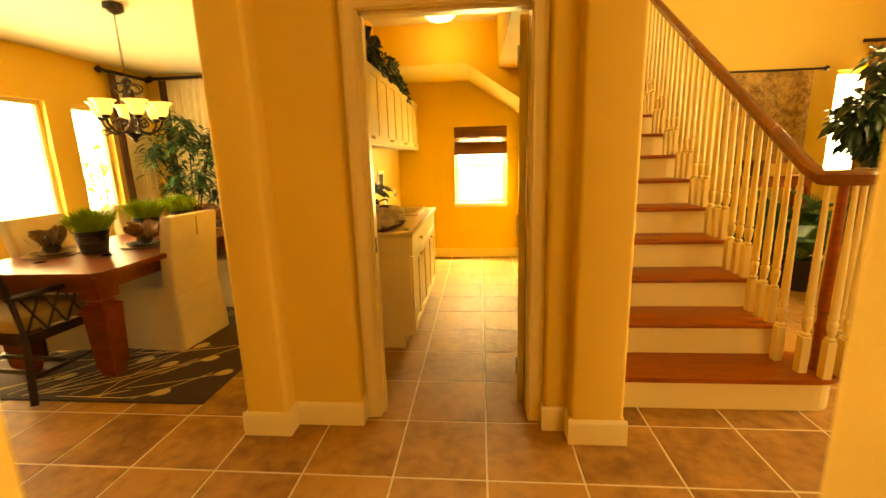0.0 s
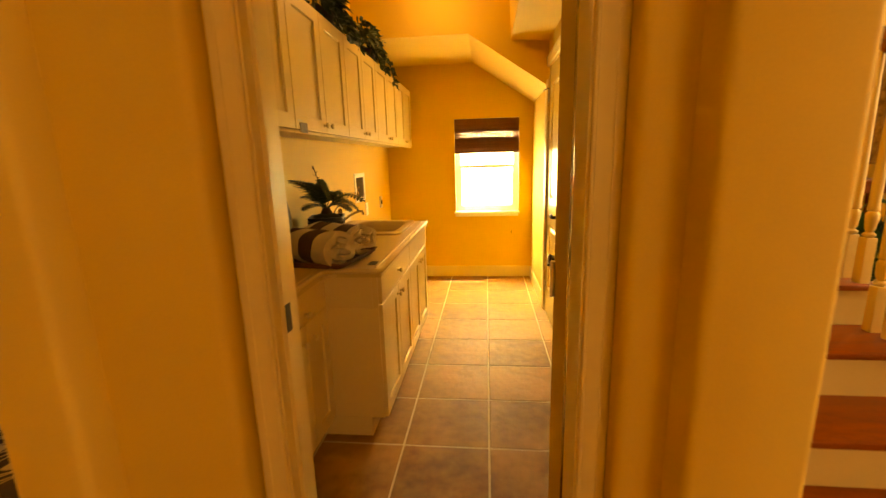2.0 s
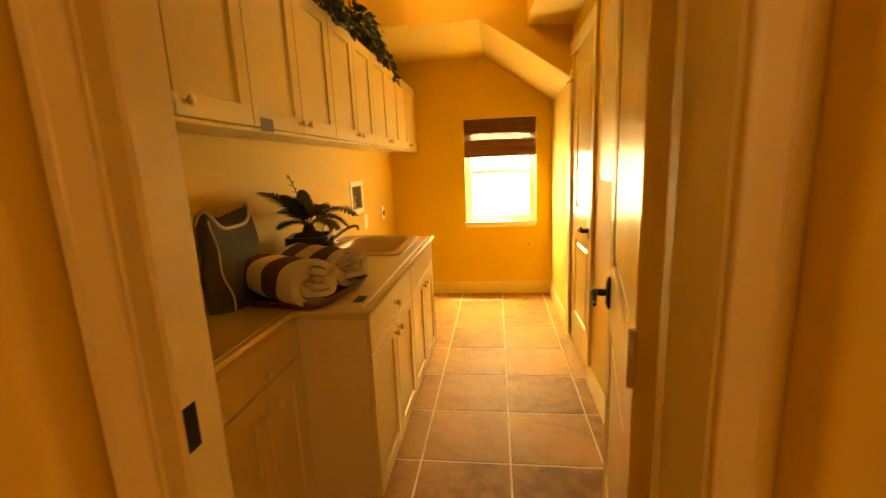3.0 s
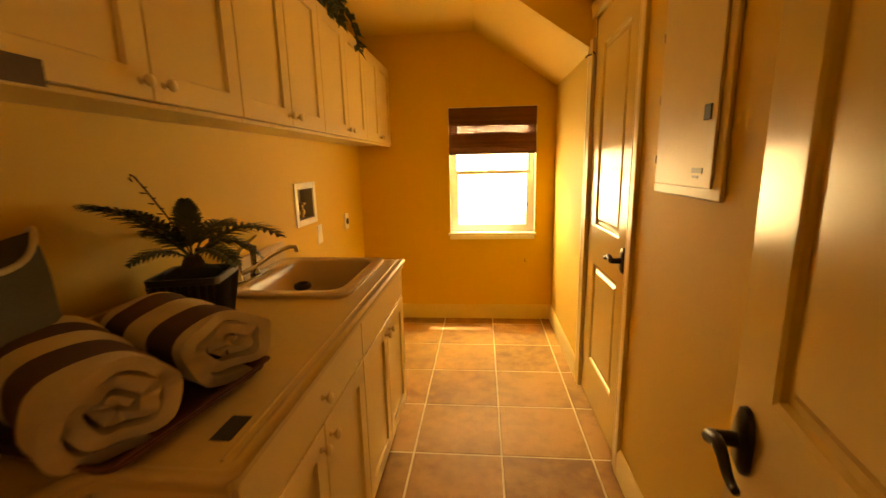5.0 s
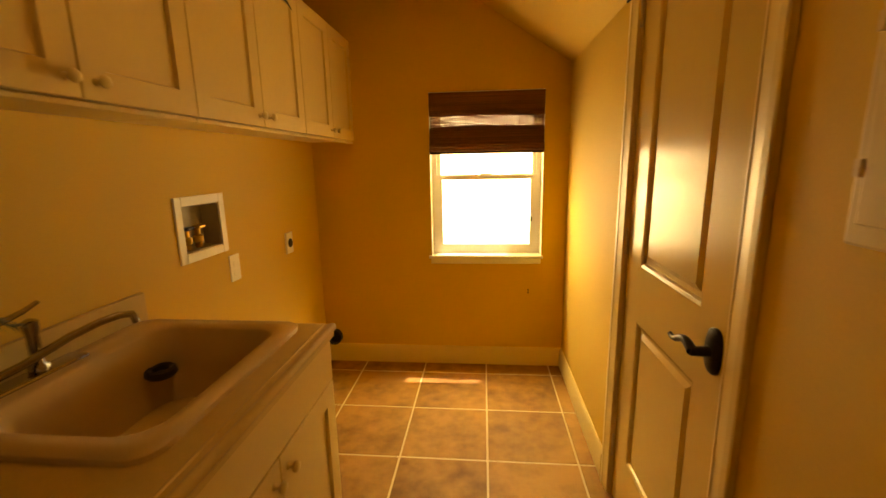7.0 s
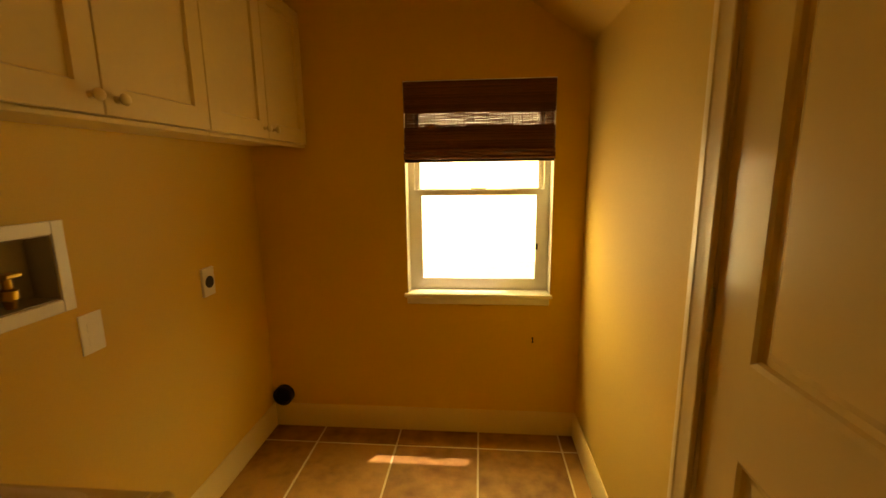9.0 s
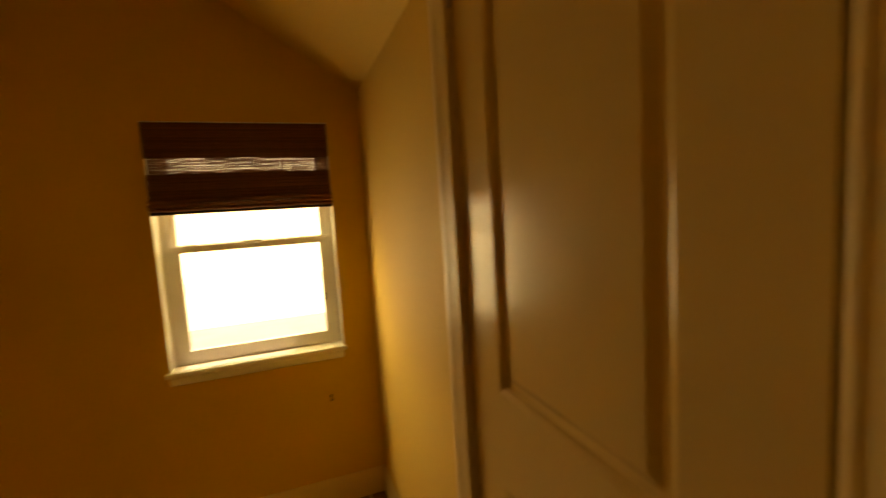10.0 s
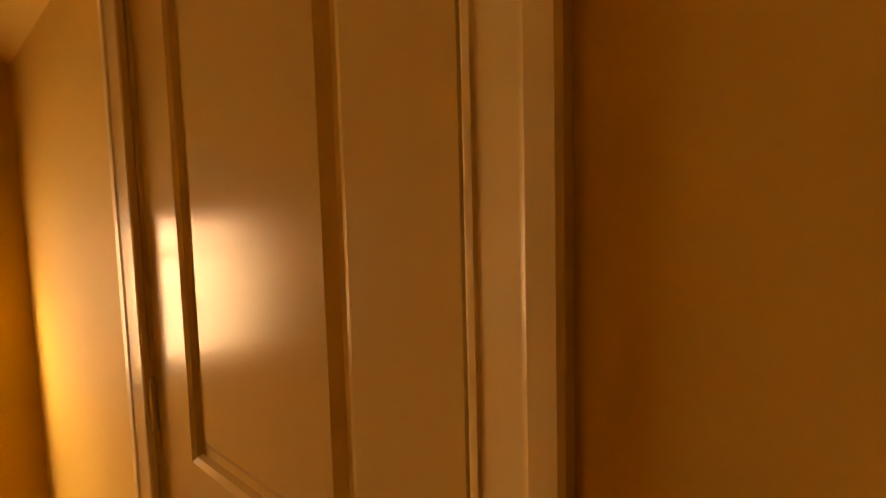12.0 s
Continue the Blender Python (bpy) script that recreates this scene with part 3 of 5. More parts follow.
slab(cab, 2.585, 3.055, 0.685, BZ - 0.006, -0.284, (2.82, 0.72))
shaker(cab, 2.585, 2.82, 0.108, 0.682, -0.284, (2.775, 0.605))
shaker(cab, 2.82, 3.055, 0.108, 0.682, -0.284, (2.865, 0.605))
slab(cab, 2.364, 2.583, 0.108, BZ - 0.006, -0.284, None, "filler")

CT = 0.861
counter = thing("countertop", "beige laminate countertop with a raised rolled edge", "countertop")
bm = bmesh.new()
SY0, SY1, SX0, SX1 = 3.905, 4.455, -0.555, -0.115
prism(bm, [(X0, 2.362), (-0.25, 2.362), (-0.25, 2.965), (-0.235, 3.005), (-0.195, 3.025), (0.004, 3.025), (0.010, 3.032), (0.010, SY0), (X0, SY0)], "z", BZ, CT)
part("slab_front", B(SX1, 0.010, SY0, SY1, BZ, CT), COUNTER, counter)
part("slab_back", B(X0, SX0, SY0, SY1, BZ, CT), COUNTER, counter)
part("slab_end", B(X0, 0.010, SY1, 4.506, BZ, CT), COUNTER, counter)
part("slab", bm, COUNTER, counter)
bm = bmesh.new()
tube(bm, [(-0.252, 2.364, CT - 0.008), (-0.252, 2.965, CT - 0.008), (-0.237, 3.004, CT - 0.008), (-0.196, 3.024, CT - 0.008), (0.0, 3.024, CT - 0.008), (0.008, 3.034, CT - 0.008), (0.008, 4.505, CT - 0.008)], 0.0125, 10)
tube(bm, [(-0.275, 2.364, CT - 0.002), (-0.275, 2.98, CT - 0.002)], 0.005, 8)
tube(bm, [(-0.018, 3.05, CT - 0.002), (-0.018, 4.503, CT - 0.002)], 0.005, 8)
part("rolled_edge", bm, COUNTER, counter, "raised no-drip edge", 60)
part("backsplash", B(X0 + 0.001, X0 + 0.019, 2.362, 4.506, CT + 0.0005, CT + 0.095, bevel=0.004, seg=2), COUNTER, counter, "low laminate backsplash")

# drop-in sink
sink = thing("utility_sink", "deep biscuit-coloured drop-in utility sink", "sink")
bm = bmesh.new()


def rrect(x0, x1, y0, y1, r, n=5, chamfer=1.0):
    pts = []
    for cx, cy, a0 in ((x1 - r, y1 - r, 0), (x0 + r, y1 - r, 90), (x0 + r, y0 + r, 180), (x1 - r, y0 + r, 270)):
        for i in range(n + 1):
            a = radians(a0 + 90 * i / n)
            pts.append((cx + r * math.cos(a), cy + r * math.sin(a)))
    return pts


last = None
for x0, x1, y0, y1, r, z in ((-0.592, -0.075, 3.875, 4.487, 0.05, CT), (-0.592, -0.075, 3.875, 4.487, 0.05, CT + 0.011), (-0.586, -0.081, 3.881, 4.481, 0.048, CT + 0.016),
                             (-0.500, -0.118, 3.925, 4.440, 0.07, CT + 0.016), (-0.492, -0.126, 3.933, 4.432, 0.068, CT + 0.006), (-0.480, -0.140, 3.945, 4.420, 0.07, CT - 0.10),
                             (-0.465, -0.160, 3.965, 4.400, 0.08, CT - 0.215), (-0.44, -0.185, 3.99, 4.375, 0.08, CT - 0.232)):
    ring = [bm.verts.new((u, v, z)) for u, v in rrect(x0, x1, y0, y1, r)]
    if last:
        for i in range(len(ring)):
            bm.faces.new((last[i], last[(i + 1) % len(ring)], ring[(i + 1) % len(ring)], ring[i]))
    last = ring
bm.faces.new(last)
part("basin", bm, SINKM, sink, "", 50)
part("strainer", lathe(bmesh.new(), [(0.043, 0), (0.045, 0.004), (0.036, 0.006), (0.030, 0.001), (0.004, 0.002)], (-0.40, 4.29, CT - 0.2315), 20), BLACK, sink, "black drain strainer", 40)
part("deck_drain", lathe(bmesh.new(), [(0.036, 0), (0.042, 0.008), (0.040, 0.022), (0.032, 0.027), (0.024, 0.022), (0.022, 0.008), (0.004, 0.008)], (-0.452, 4.36, CT - 0.108), 22), BLACK, sink, "black rubber overflow plug", 40)
faucet = thing("faucet", "chrome laundry faucet with lever and side sprayer", "faucet")
FZ = CT + 0.016
part("deck_plate", B(-0.575, -0.520, 3.93, 4.23, FZ, FZ + 0.010, bevel=0.005, seg=2), CHROME, faucet, "", 50)
part("body", lathe(bmesh.new(), [(0.022, 0), (0.024, 0.01), (0.019, 0.02), (0.018, 0.06), (0.021, 0.068), (0.019, 0.082), (0.010, 0.09)], (-0.548, 4.00, FZ + 0.010), 18), CHROME, faucet, "", 50)
part("lever", tube(bmesh.new(), [(-0.548, 4.0, FZ + 0.098), (-0.55, 4.03, FZ + 0.125), (-0.548, 4.07, FZ + 0.145), (-0.545, 4.12, FZ + 0.155), (-0.54, 4.15, FZ + 0.168)], 0.009, 10, 0.005), CHROME, faucet, "", 60)
part("spout", tube(bmesh.new(), [(-0.545, 4.02, FZ + 0.035), (-0.52, 4.08, FZ + 0.05), (-0.49, 4.16, FZ + 0.08), (-0.462, 4.215, FZ + 0.096), (-0.445, 4.25, FZ + 0.100), (-0.432, 4.275, FZ + 0.095), (-0.428, 4.282, FZ + 0.072)], 0.0095, 12), CHROME, faucet, "", 60)
part("sprayer", lathe(bmesh.new(), [(0.02, 0), (0.021, 0.012), (0.013, 0.02), (0.012, 0.085), (0.016, 0.1), (0.016, 0.118), (0.006, 0.124)], (-0.548, 4.13, FZ + 0.010), 16), CHROME, faucet, "chrome side sprayer", 50)

# sticker on the counter
card = thing("countertop_sticker", "black rectangular sticker lying on the countertop", "sticker")
part("card", B(-0.072, -0.034, 3.100, 3.172, CT + 0.0005, CT + 0.002), BLACK, card)

# ---- wall fittings ----
VALVE = node_mat("valve_brass", (0.55, 0.33, 0.10), 0.3, 0.1, 20, 90, 0.0, metal=1.0)
GREY = node_mat("box_grey", (0.42, 0.36, 0.28), 0.5, 0.05, 8, 60, 0.0)
BLUE = node_mat("valve_blue", (0.03, 0.05, 0.14), 0.4, 0.1, 20, 60, 0.0)
wb = thing("washer_outlet_box", "white recessed washer outlet box with brass valves", "outlet box")
bm = bmesh.new()
BY0, BY1, BZ0, BZ1 = 4.702, 4.988, 0.990, 1.232
for a, b, c, d in ((BY0, BY0 + 0.034, BZ0, BZ1), (BY1 - 0.034, BY1, BZ0, BZ1), (BY0 + 0.034, BY1 - 0.034, BZ0, BZ0 + 0.034), (BY0 + 0.034, BY1 - 0.034, BZ1 - 0.034, BZ1)):
    box(bm, X0, X0 + 0.009, a, b, c, d, bevel=0.002)
part("flange", bm, VINYL, wb)
bm = bmesh.new()
a, b, c, d = BY0 + 0.034, BY1 - 0.034, BZ0 + 0.034, BZ1 - 0.034
box(bm, X0 - 0.075, X0 - 0.070, a, b, c, d)
box(bm, X0 - 0.070, X0, a, a + 0.004, c, d)
box(bm, X0 - 0.070, X0, b - 0.004, b, c, d)
box(bm, X0 - 0.070, X0, a, b, c, c + 0.004)
box(bm, X0 - 0.070, X0, a, b, d - 0.004, d)
part("recess", bm, GREY, wb, "grey recessed box")
for y, m_ in ((4.80, BLUE), (4.865, VALVE)):
    v = part("valve", lathe(bmesh.new(), [(0.012, 0), (0.014, 0.02), (0.02, 0.024), (0.02, 0.045), (0.011, 0.05), (0.011, 0.075), (0.004, 0.078)], (X0 - 0.035, y, c + 0.004), 14), VALVE, wb, "brass hose valve", 50)
    part("valve_handle", B(X0 - 0.042, X0 - 0.01, y - 0.02, y + 0.02, c + 0.080, c + 0.092, bevel=0.003), m_, v)


def plate(name, y, z, label, cat, deep=0.006):
    p = thing(name, label, cat)
    part("plate", B(X0, X0 + deep, y - 0.036, y + 0.036, z - 0.058, z + 0.058, bevel=0.003, seg=2), VINYL, p)
    return p


p = plate("wall_outlet", 5.022, 0.905, "white electrical outlet plate", "outlet")
for dz in (0.02, -0.02):
    part("socket", B(X0 + 0.006, X0 + 0.008, 5.006, 5.038, 0.905 + dz - 0.013, 0.905 + dz + 0.013, bevel=0.0008), VINYL, p)
p = plate("dryer_outlet", 5.545, 0.915, "white plate with a black round dryer socket", "outlet", 0.012)
part("socket", lathe(bmesh.new(), [(0.024, 0), (0.024, 0.004), (0.020, 0.006), (0.004, 0.006)], (0, 0, 0), 20), BLACK, p, "black round socket")
p.children[-1].matrix_basis = pose(X0 + 0.012, 5.545, 0.915, 0, 90, 0)
vent = thing("dryer_vent", "black round dryer vent collar in the wall", "vent")
bm = lathe(bmesh.new(), [(0.052, 0.0), (0.052, 0.035), (0.047, 0.04), (0.044, 0.04), (0.044, 0.01), (0.004, 0.01)], (0, 0, 0), 24)
bmesh.ops.transform(bm, verts=bm.verts, matrix=pose(-0.548, YB, 0.178, 90, 0, 0))
part("collar", bm, BLACK, vent, "", 40)
hook = thing("wall_hook", "tiny dark hook in the wall below the window", "hook")
part("hook", tube(bmesh.new(), [(0.753, YB, 0.522), (0.753, YB - 0.012, 0.520), (0.753, YB - 0.014, 0.508), (0.754, YB - 0.008, 0.500)], 0.004, 6), DARK, hook)

# breaker panel
PANELP = node_mat("panel_enamel", (0.72, 0.54, 0.29), 0.4, 0.03, 3, 60, 0.01)
bp_ = thing("breaker_panel", "cream metal electrical breaker panel with a black latch", "breaker panel")
part("cover", B(X1 - 0.012, X1, 3.556, 3.956, 1.215, 2.02, bevel=0.005, seg=2), PANELP, bp_)
pd = part("panel_door", B(X1 - 0.020, X1 - 0.0125, 3.590, 3.932, 1.245, 1.99, bevel=0.003, seg=2), PANELP, bp_)
part("latch", B(X1 - 0.024, X1 - 0.020, 3.614, 3.646, 1.414, 1.452, bevel=0.001), BLACK, pd, "black latch")
part("label_plate", B(X1 - 0.0215, X1 - 0.020, 3.635, 3.690, 1.283, 1.297), GREY, pd, "small grey label")
part("label_note", B(X1 - 0.0212, X1 - 0.020, 3.655, 3.685, 1.270, 1.277), GREY, pd)
for z in (1.32, 1.50, 1.68, 1.86):
    part("hinge", B(X1 - 0.022, X1 - 0.012, 3.935, 3.945, z - 0.012, z + 0.012), PANELP, bp_)
# ceiling light
cl = thing("ceiling_light", "lit frosted-glass dome ceiling light", "ceiling light")
part("base", lathe(bmesh.new(), [(0.155, 0), (0.16, -0.01), (0.15, -0.028), (0.02, -0.03)], (0.12, 4.50, ZC), 28), NICKEL, cl, "", 40)
part("dome", lathe(bmesh.new(), [(0.146, 0), (0.138, -0.03), (0.11, -0.058), (0.06, -0.075), (0.002, -0.08)], (0.12, 4.50, ZC - 0.028), 28), glow_mat("lamp_glass", (1.0, 0.72, 0.34), 1.5), cl, "frosted glass dome", 60)

# ---- things on the laundry counter ----
rng = random.Random(7)
POT = node_mat("pot_lacquer", (0.02, 0.014, 0.012), 0.35, 0.2, 15, 80, 0.05)
SAGO = node_mat("sago_green", (0.035, 0.055, 0.018), 0.4, 0.2, 10, 60, 0.0, tint=(0.015, 0.022, 0.008))
BARK = node_mat("bark", (0.07, 0.04, 0.02), 0.9, 0.3, 20, 90, 0.4)
SOIL = node_mat("soil_moss", (0.035, 0.03, 0.015), 0.95, 0.3, 30, 120, 0.5)


def blade(bm, p, d, up, length, width, bend=0.0, fold=0.0, segs=3):
    """A narrow leaf from p along d, drooping by bend, folded along its middle."""
    p, d, up = Vector(p), Vector(d).normalized(), Vector(up)
    side = d.cross(up)
    side = side.normalized() if side.length > 1e-4 else Vector((1, 0, 0))
    nrm = side.cross(d).normalized()
    rows = []
    for i in range(segs + 1):
        t = i / segs
        w = width * 0.5 * (math.sin(math.pi * min(0.12 + 0.88 * t, 1.0)) ** 0.8 if i < segs else 0.02)
        c = p + d * (length * t) - Vector((0, 0, 1)) * (bend * length * t * t)
        rows.append((bm.verts.new(c - side * w + nrm * (fold * w)), bm.verts.new(c), bm.verts.new(c + side * w + nrm * (fold * w))))
    for a, b in zip(rows, rows[1:]):
        bm.faces.new((a[0], a[1], b[1], b[0]))
        bm.faces.new((a[1], a[2], b[2], b[1]))


def frond(bm, p, d, length, droop, leaf, n=22, lift=0.5, wide=0.02, rise=1.0, loose=0.0):
    p, d = Vector(p), Vector(d).normalized()
    pts = [p + d * (length * t) + Vector((0, 0, lift * length * (t - droop * t * t))) for t in [i / 12 for i in range(13)]]
    tube(bm, pts, 0.004, 5, 0.0012)
    flat = d.cross(Vector((0, 0, 1))).normalized()
    for i in range(n):
        t = 0.18 + 0.82 * i / (n - 1)
        k = min(int(t * 12), 11)
        q = pts[k].lerp(pts[k + 1], t * 12 - k)
        tan = (pts[k + 1] - pts[k]).normalized()
        ll = leaf * math.sin(math.pi * (0.2 + 0.75 * t)) ** 0.7
        for s_ in (-1, 1):
            if loose:
                jit = loose * math.sin(i * 5.1 + s_ * 2.3)
                blade(bm, q, flat * s_ + tan * (0.75 + 0.3 * jit) + Vector((0, 0, rise + jit)), flat.cross(tan), ll * (1 + 0.2 * jit), 0.004 + leaf * wide, 0.22, 0.25, 3)
            else:
                blade(bm, q, flat * s_ + tan * 0.7 + Vector((0, 0, rise)), tan, ll, 0.004 + leaf * wide, 0.12, 0.2, 2)


PX, PY = -0.455, 3.640
palm = thing("potted_sago_palm", "small dark sago palm in a ribbed black square pot", "potted plant", at=(PX, PY, CT), rz=14)
bm = bmesh.new()
for i, (w, z) in enumerate(((0.072, 0.0), (0.094, 0.142), (0.098, 0.145), (0.098, 0.162), (0.088, 0.162), (0.084, 0.135))):
    ring = [bm.verts.new((u, v, z)) for u, v in rrect(-w, w, -w, w, 0.018, 3)]
    if i:
        for k in range(len(ring)):
            bm.faces.new((last[k], last[(k + 1) % len(ring)], ring[(k + 1) % len(ring)], ring[k]))
    else:
        bm.faces.new(ring[::-1])
    last = ring
bm.faces.new(last)
pot = part("pot", bm, POT, palm, "ribbed black lacquer pot", 30)
for side in range(4):
    for k in range(9):
        u = -0.07 + 0.0175 * k
        bm = tube(bmesh.new(), [(u * 0.9, 0.0735, 0.004), (u * 1.18, 0.0955, 0.141)], 0.0042, 6)
        bmesh.ops.transform(bm, verts=bm.verts, matrix=pose(0, 0, 0, 0, 0, 90 * side))
        part("rib", bm, POT, pot)
part("soil", lathe(bmesh.new(), [(0.083, 0.135), (0.075, 0.16), (0.05, 0.175), (0.02, 0.182)], n=16), SOIL, palm, "mossy soil", 60)
part("stem", lathe(bmesh.new(), [(0.034, 0.15), (0.036, 0.170), (0.030, 0.19), (0.022, 0.208), (0.004, 0.215)], n=10), BARK, palm, "stubby dark stem", 60)
for az, ln, lift, droop, leaf in ((236, 0.25, 1.30, 0.46, 0.066), (250, 0.18, 1.35, 0.34, 0.06), (51, 0.32, 0.85, 0.95, 0.066), (112, 0.08, 2.7, 0.22, 0.05), (20, 0.19, 1.1, 1.1, 0.06), (330, 0.17, 0.9, 1.05, 0.05), (160, 0.15, 1.2, 0.6, 0.05), (75, 0.22, 1.2, 0.75, 0.055), (225, 0.16, 0.8, 0.9, 0.045)):
    bm = bmesh.new()
    frond(bm, (0, 0, 0.198), (math.cos(radians(az)), math.sin(radians(az)), 0.02), ln, droop, leaf * 1.2, 56, lift, 0.05, 0.2, 0.3)
    part("frond", bm, SAGO, palm)
bm = tube(bmesh.new(), [(0, 0, 0.20), (0.0, -0.05, 0.28), (-0.01, -0.105, 0.35), (-0.02, -0.155, 0.41), (-0.025, -0.19, 0.447), (-0.025, -0.207, 0.452), (-0.025, -0.212, 0.442), (-0.025, -0.203, 0.437)], 0.0022, 6)
for i in range(10):
    t = i / 10
    blade(bm, (-0.02 * t - 0.004, -0.055 - 0.125 * t, 0.288 + 0.145 * t), (1 if i % 2 else -1, -0.5, 0.2), (0, -1, 0), 0.018, 0.004)
part("tendril", bm, BARK, palm, "young curling frond")

# rolled striped towels on a tray
towel_m = node_mat("towel_terry", (0.68, 0.54, 0.34), 0.95, 0.08, 12, 420, 0.6)
nt = towel_m.node_tree
sep = nt.nodes.new("ShaderNodeSeparateXYZ")
tc = nt.nodes.new("ShaderNodeTexCoord")
nt.links.new(tc.outputs["Object"], sep.inputs[0])
md = nt.nodes.new("ShaderNodeMath")
md.operation = "PINGPONG"
md.inputs[1].default_value = 0.092
nt.links.new(sep.outputs[0], md.inputs[0])
gt = nt.nodes.new("ShaderNodeMath")
gt.operation = "GREATER_THAN"
gt.inputs[1].default_value = 0.046
nt.links.new(md.outputs[0], gt.inputs[0])
cm = nt.nodes.new("ShaderNodeMix")
cm.data_type = "RGBA"
cm.inputs[7].default_value = (0.100, 0.046, 0.030, 1)
src = [l for l in nt.links if l.to_socket == nt.nodes["Principled BSDF"].inputs["Base Color"]][0].from_socket
nt.links.new(gt.outputs[0], cm.inputs[0])
nt.links.new(src, cm.inputs[6])
nt.links.new(cm.outputs[2], nt.nodes["Principled BSDF"].inputs["Base Color"])


def towel(x0, y0, z0, rz, length, r, seed):
    rg = random.Random(seed)
    th = thing("rolled_towel", "rolled cream and brown striped terry towel", "towel", "rolled towels on the tray", at=(x0, y0, z0), rz=rz)
    bm = bmesh.new()
    turns, n = 2.7, 96
    thick = r / turns * 0.66
    nx = 14
    cols = []
    ph = rg.uniform(0, 6)
    for j in range(nx + 1):
        f = j / nx
        x = -length / 2 + length * f
        row = []
        for side in (0, 1):
            for i in range(n + 1):
                k = i if side == 0 else n - i
                a = 2 * math.pi * turns * k / n
                rad = 0.018 + (r - 0.018) * k / n
                if side:
                    rad -= thick
                rad = max(rad, 0.004)
                wob = 1 + 0.05 * math.sin(2.6 * a + ph + 3 * f) + 0.03 * math.sin(7 * f * 3 + a) + 0.05 * math.sin(5.3 * a + ph) * (1 - 0.6 * k / n)
                u = rad * wob * math.cos(a + 0.6) * 1.22
                v = rad * wob * math.sin(a + 0.6) * 0.82
                v = max(v, -r * 0.79)
                ends = (0.014 * math.sin(a * 1.3 + ph) + 0.010 * math.sin(a * 4.1) - 0.012 * (1 - k / n)) * (2 * f - 1 if f in (0, 1) else 0)
                row.append(bm.verts.new((x + ends, u, v + r * 0.79)))
        cols.append(row)
    m = len(cols[0])
    for a, b in zip(cols, cols[1:]):
        for k in range(m):
            bm.faces.new((a[k], a[(k + 1) % m], b[(k + 1) % m], b[k]))
    for row in (cols[0], cols[-1]):
        for i in range(n):
            bm.faces.new((row[i], row[i + 1], row[m - 2 - i], row[m - 1 - i]))
    part("roll", bm, towel_m, th, "", 60)
    return th


TRAYM = node_mat("tray_leather", (0.13, 0.032, 0.014), 0.5, 0.25, 12, 90, 0.2)
tray = thing("tray", "low reddish-brown woven tray under the towels", "tray", at=(-0.310, 3.195, CT), rz=-10)
bm = bmesh.new()
for i, (w, d, z) in enumerate(((0.165, 0.155, 0.0), (0.20, 0.19, 0.034), (0.204, 0.194, 0.036), (0.196, 0.185, 0.036), (0.160, 0.150, 0.008))):
    ring = [bm.verts.new((u, v, z)) for u, v in rrect(-w, w, -d, d, 0.02, 3)]
    if i:
        for k in range(len(ring)):
            bm.faces.new((last[k], last[(k + 1) % len(ring)], ring[(k + 1) % len(ring)], ring[k]))
    else:
        bm.faces.new(ring[::-1])
    last = ring
bm.faces.new(last)
part("dish", bm, TRAYM, tray, "", 30)
for s_ in (0.012, 0.024):
    w, d = 0.165 + 0.035 * s_ / 0.034, 0.155 + 0.035 * s_ / 0.034
    pts = [(u, v, s_) for u, v in rrect(-w, w, -d, d, 0.02, 3)]
    part("weave_band", tube(bmesh.new(), pts + pts[:1], 0.005, 6), TRAYM, tray)
towel(-0.354, 3.150, CT + 0.010, -29, 0.42, 0.104, 1)
towel(-0.290, 3.365, CT + 0.010, -24, 0.34, 0.100, 2)

# fabric bag
BAGM = node_mat("bag_cotton", (0.125, 0.12, 0.10), 0.9, 0.15, 6, 260, 0.3)
BAGT = node_mat("bag_trim", (0.62, 0.54, 0.40), 0.9, 0.1, 6, 200, 0.3)
bag = thing("fabric_bag", "slumped grey-blue fabric bag with cream piping", "bag", at=(-0.512, 3.135, CT), rz=4)
bm = bmesh.new()
n, rows, top = 40, 12, []
for j in range(rows + 1):
    f = j / rows
    hw, hd = 0.165 * (1 - 0.10 * f), 0.062 * (1 - 0.45 * f)
    ring = []
    for i in range(n):
        a = 2 * math.pi * i / n
        c, s_ = math.cos(a), math.sin(a)
        u = hw * math.copysign(abs(c) ** 0.55, c) + 0.006 * math.sin(5 * f + 3 * a)
        v = hd * math.copysign(abs(s_) ** 0.8, s_) * (1 + 0.15 * math.sin(math.pi * f)) + 0.006 * math.sin(9 * f + 2 * a) - 0.020 * f
        z = f * (0.285 + 0.055 * abs(c) ** 3 + 0.012 * math.sin(3 * a))
        ring.append(bm.verts.new((v, u, z)))
    if j:
        for k in range(n):
            bm.faces.new((last[k], last[(k + 1) % n], ring[(k + 1) % n], ring[k]))
    else:
        bm.faces.new(ring[::-1])
    last = ring
top = [v.co.copy() for v in last]
bm.faces.new(last)
part("body", bm, BAGM, bag, "", 70)
part("rim", tube(bmesh.new(), [p + Vector((0, 0, 0.004)) for p in top] + [top[0] + Vector((0, 0, 0.004))], 0.007, 7), BAGT, bag, "wavy cream rim", 70)
part("piping", tube(bmesh.new(), [(0.058 - 0.05 * f + 0.004 * math.sin(9 * f), -0.150 + 0.008 * math.sin(12 * f), 0.008 + 0.31 * f) for f in [i / 14 for i in range(15)]], 0.004, 6), BAGT, bag, "cream piping", 70)

# greenery on top of the wall cabinets
IVY = node_mat("ivy_dark", (0.03, 0.06, 0.016), 0.45, 0.25, 12, 60, 0.0, tint=(0.012, 0.024, 0.008))


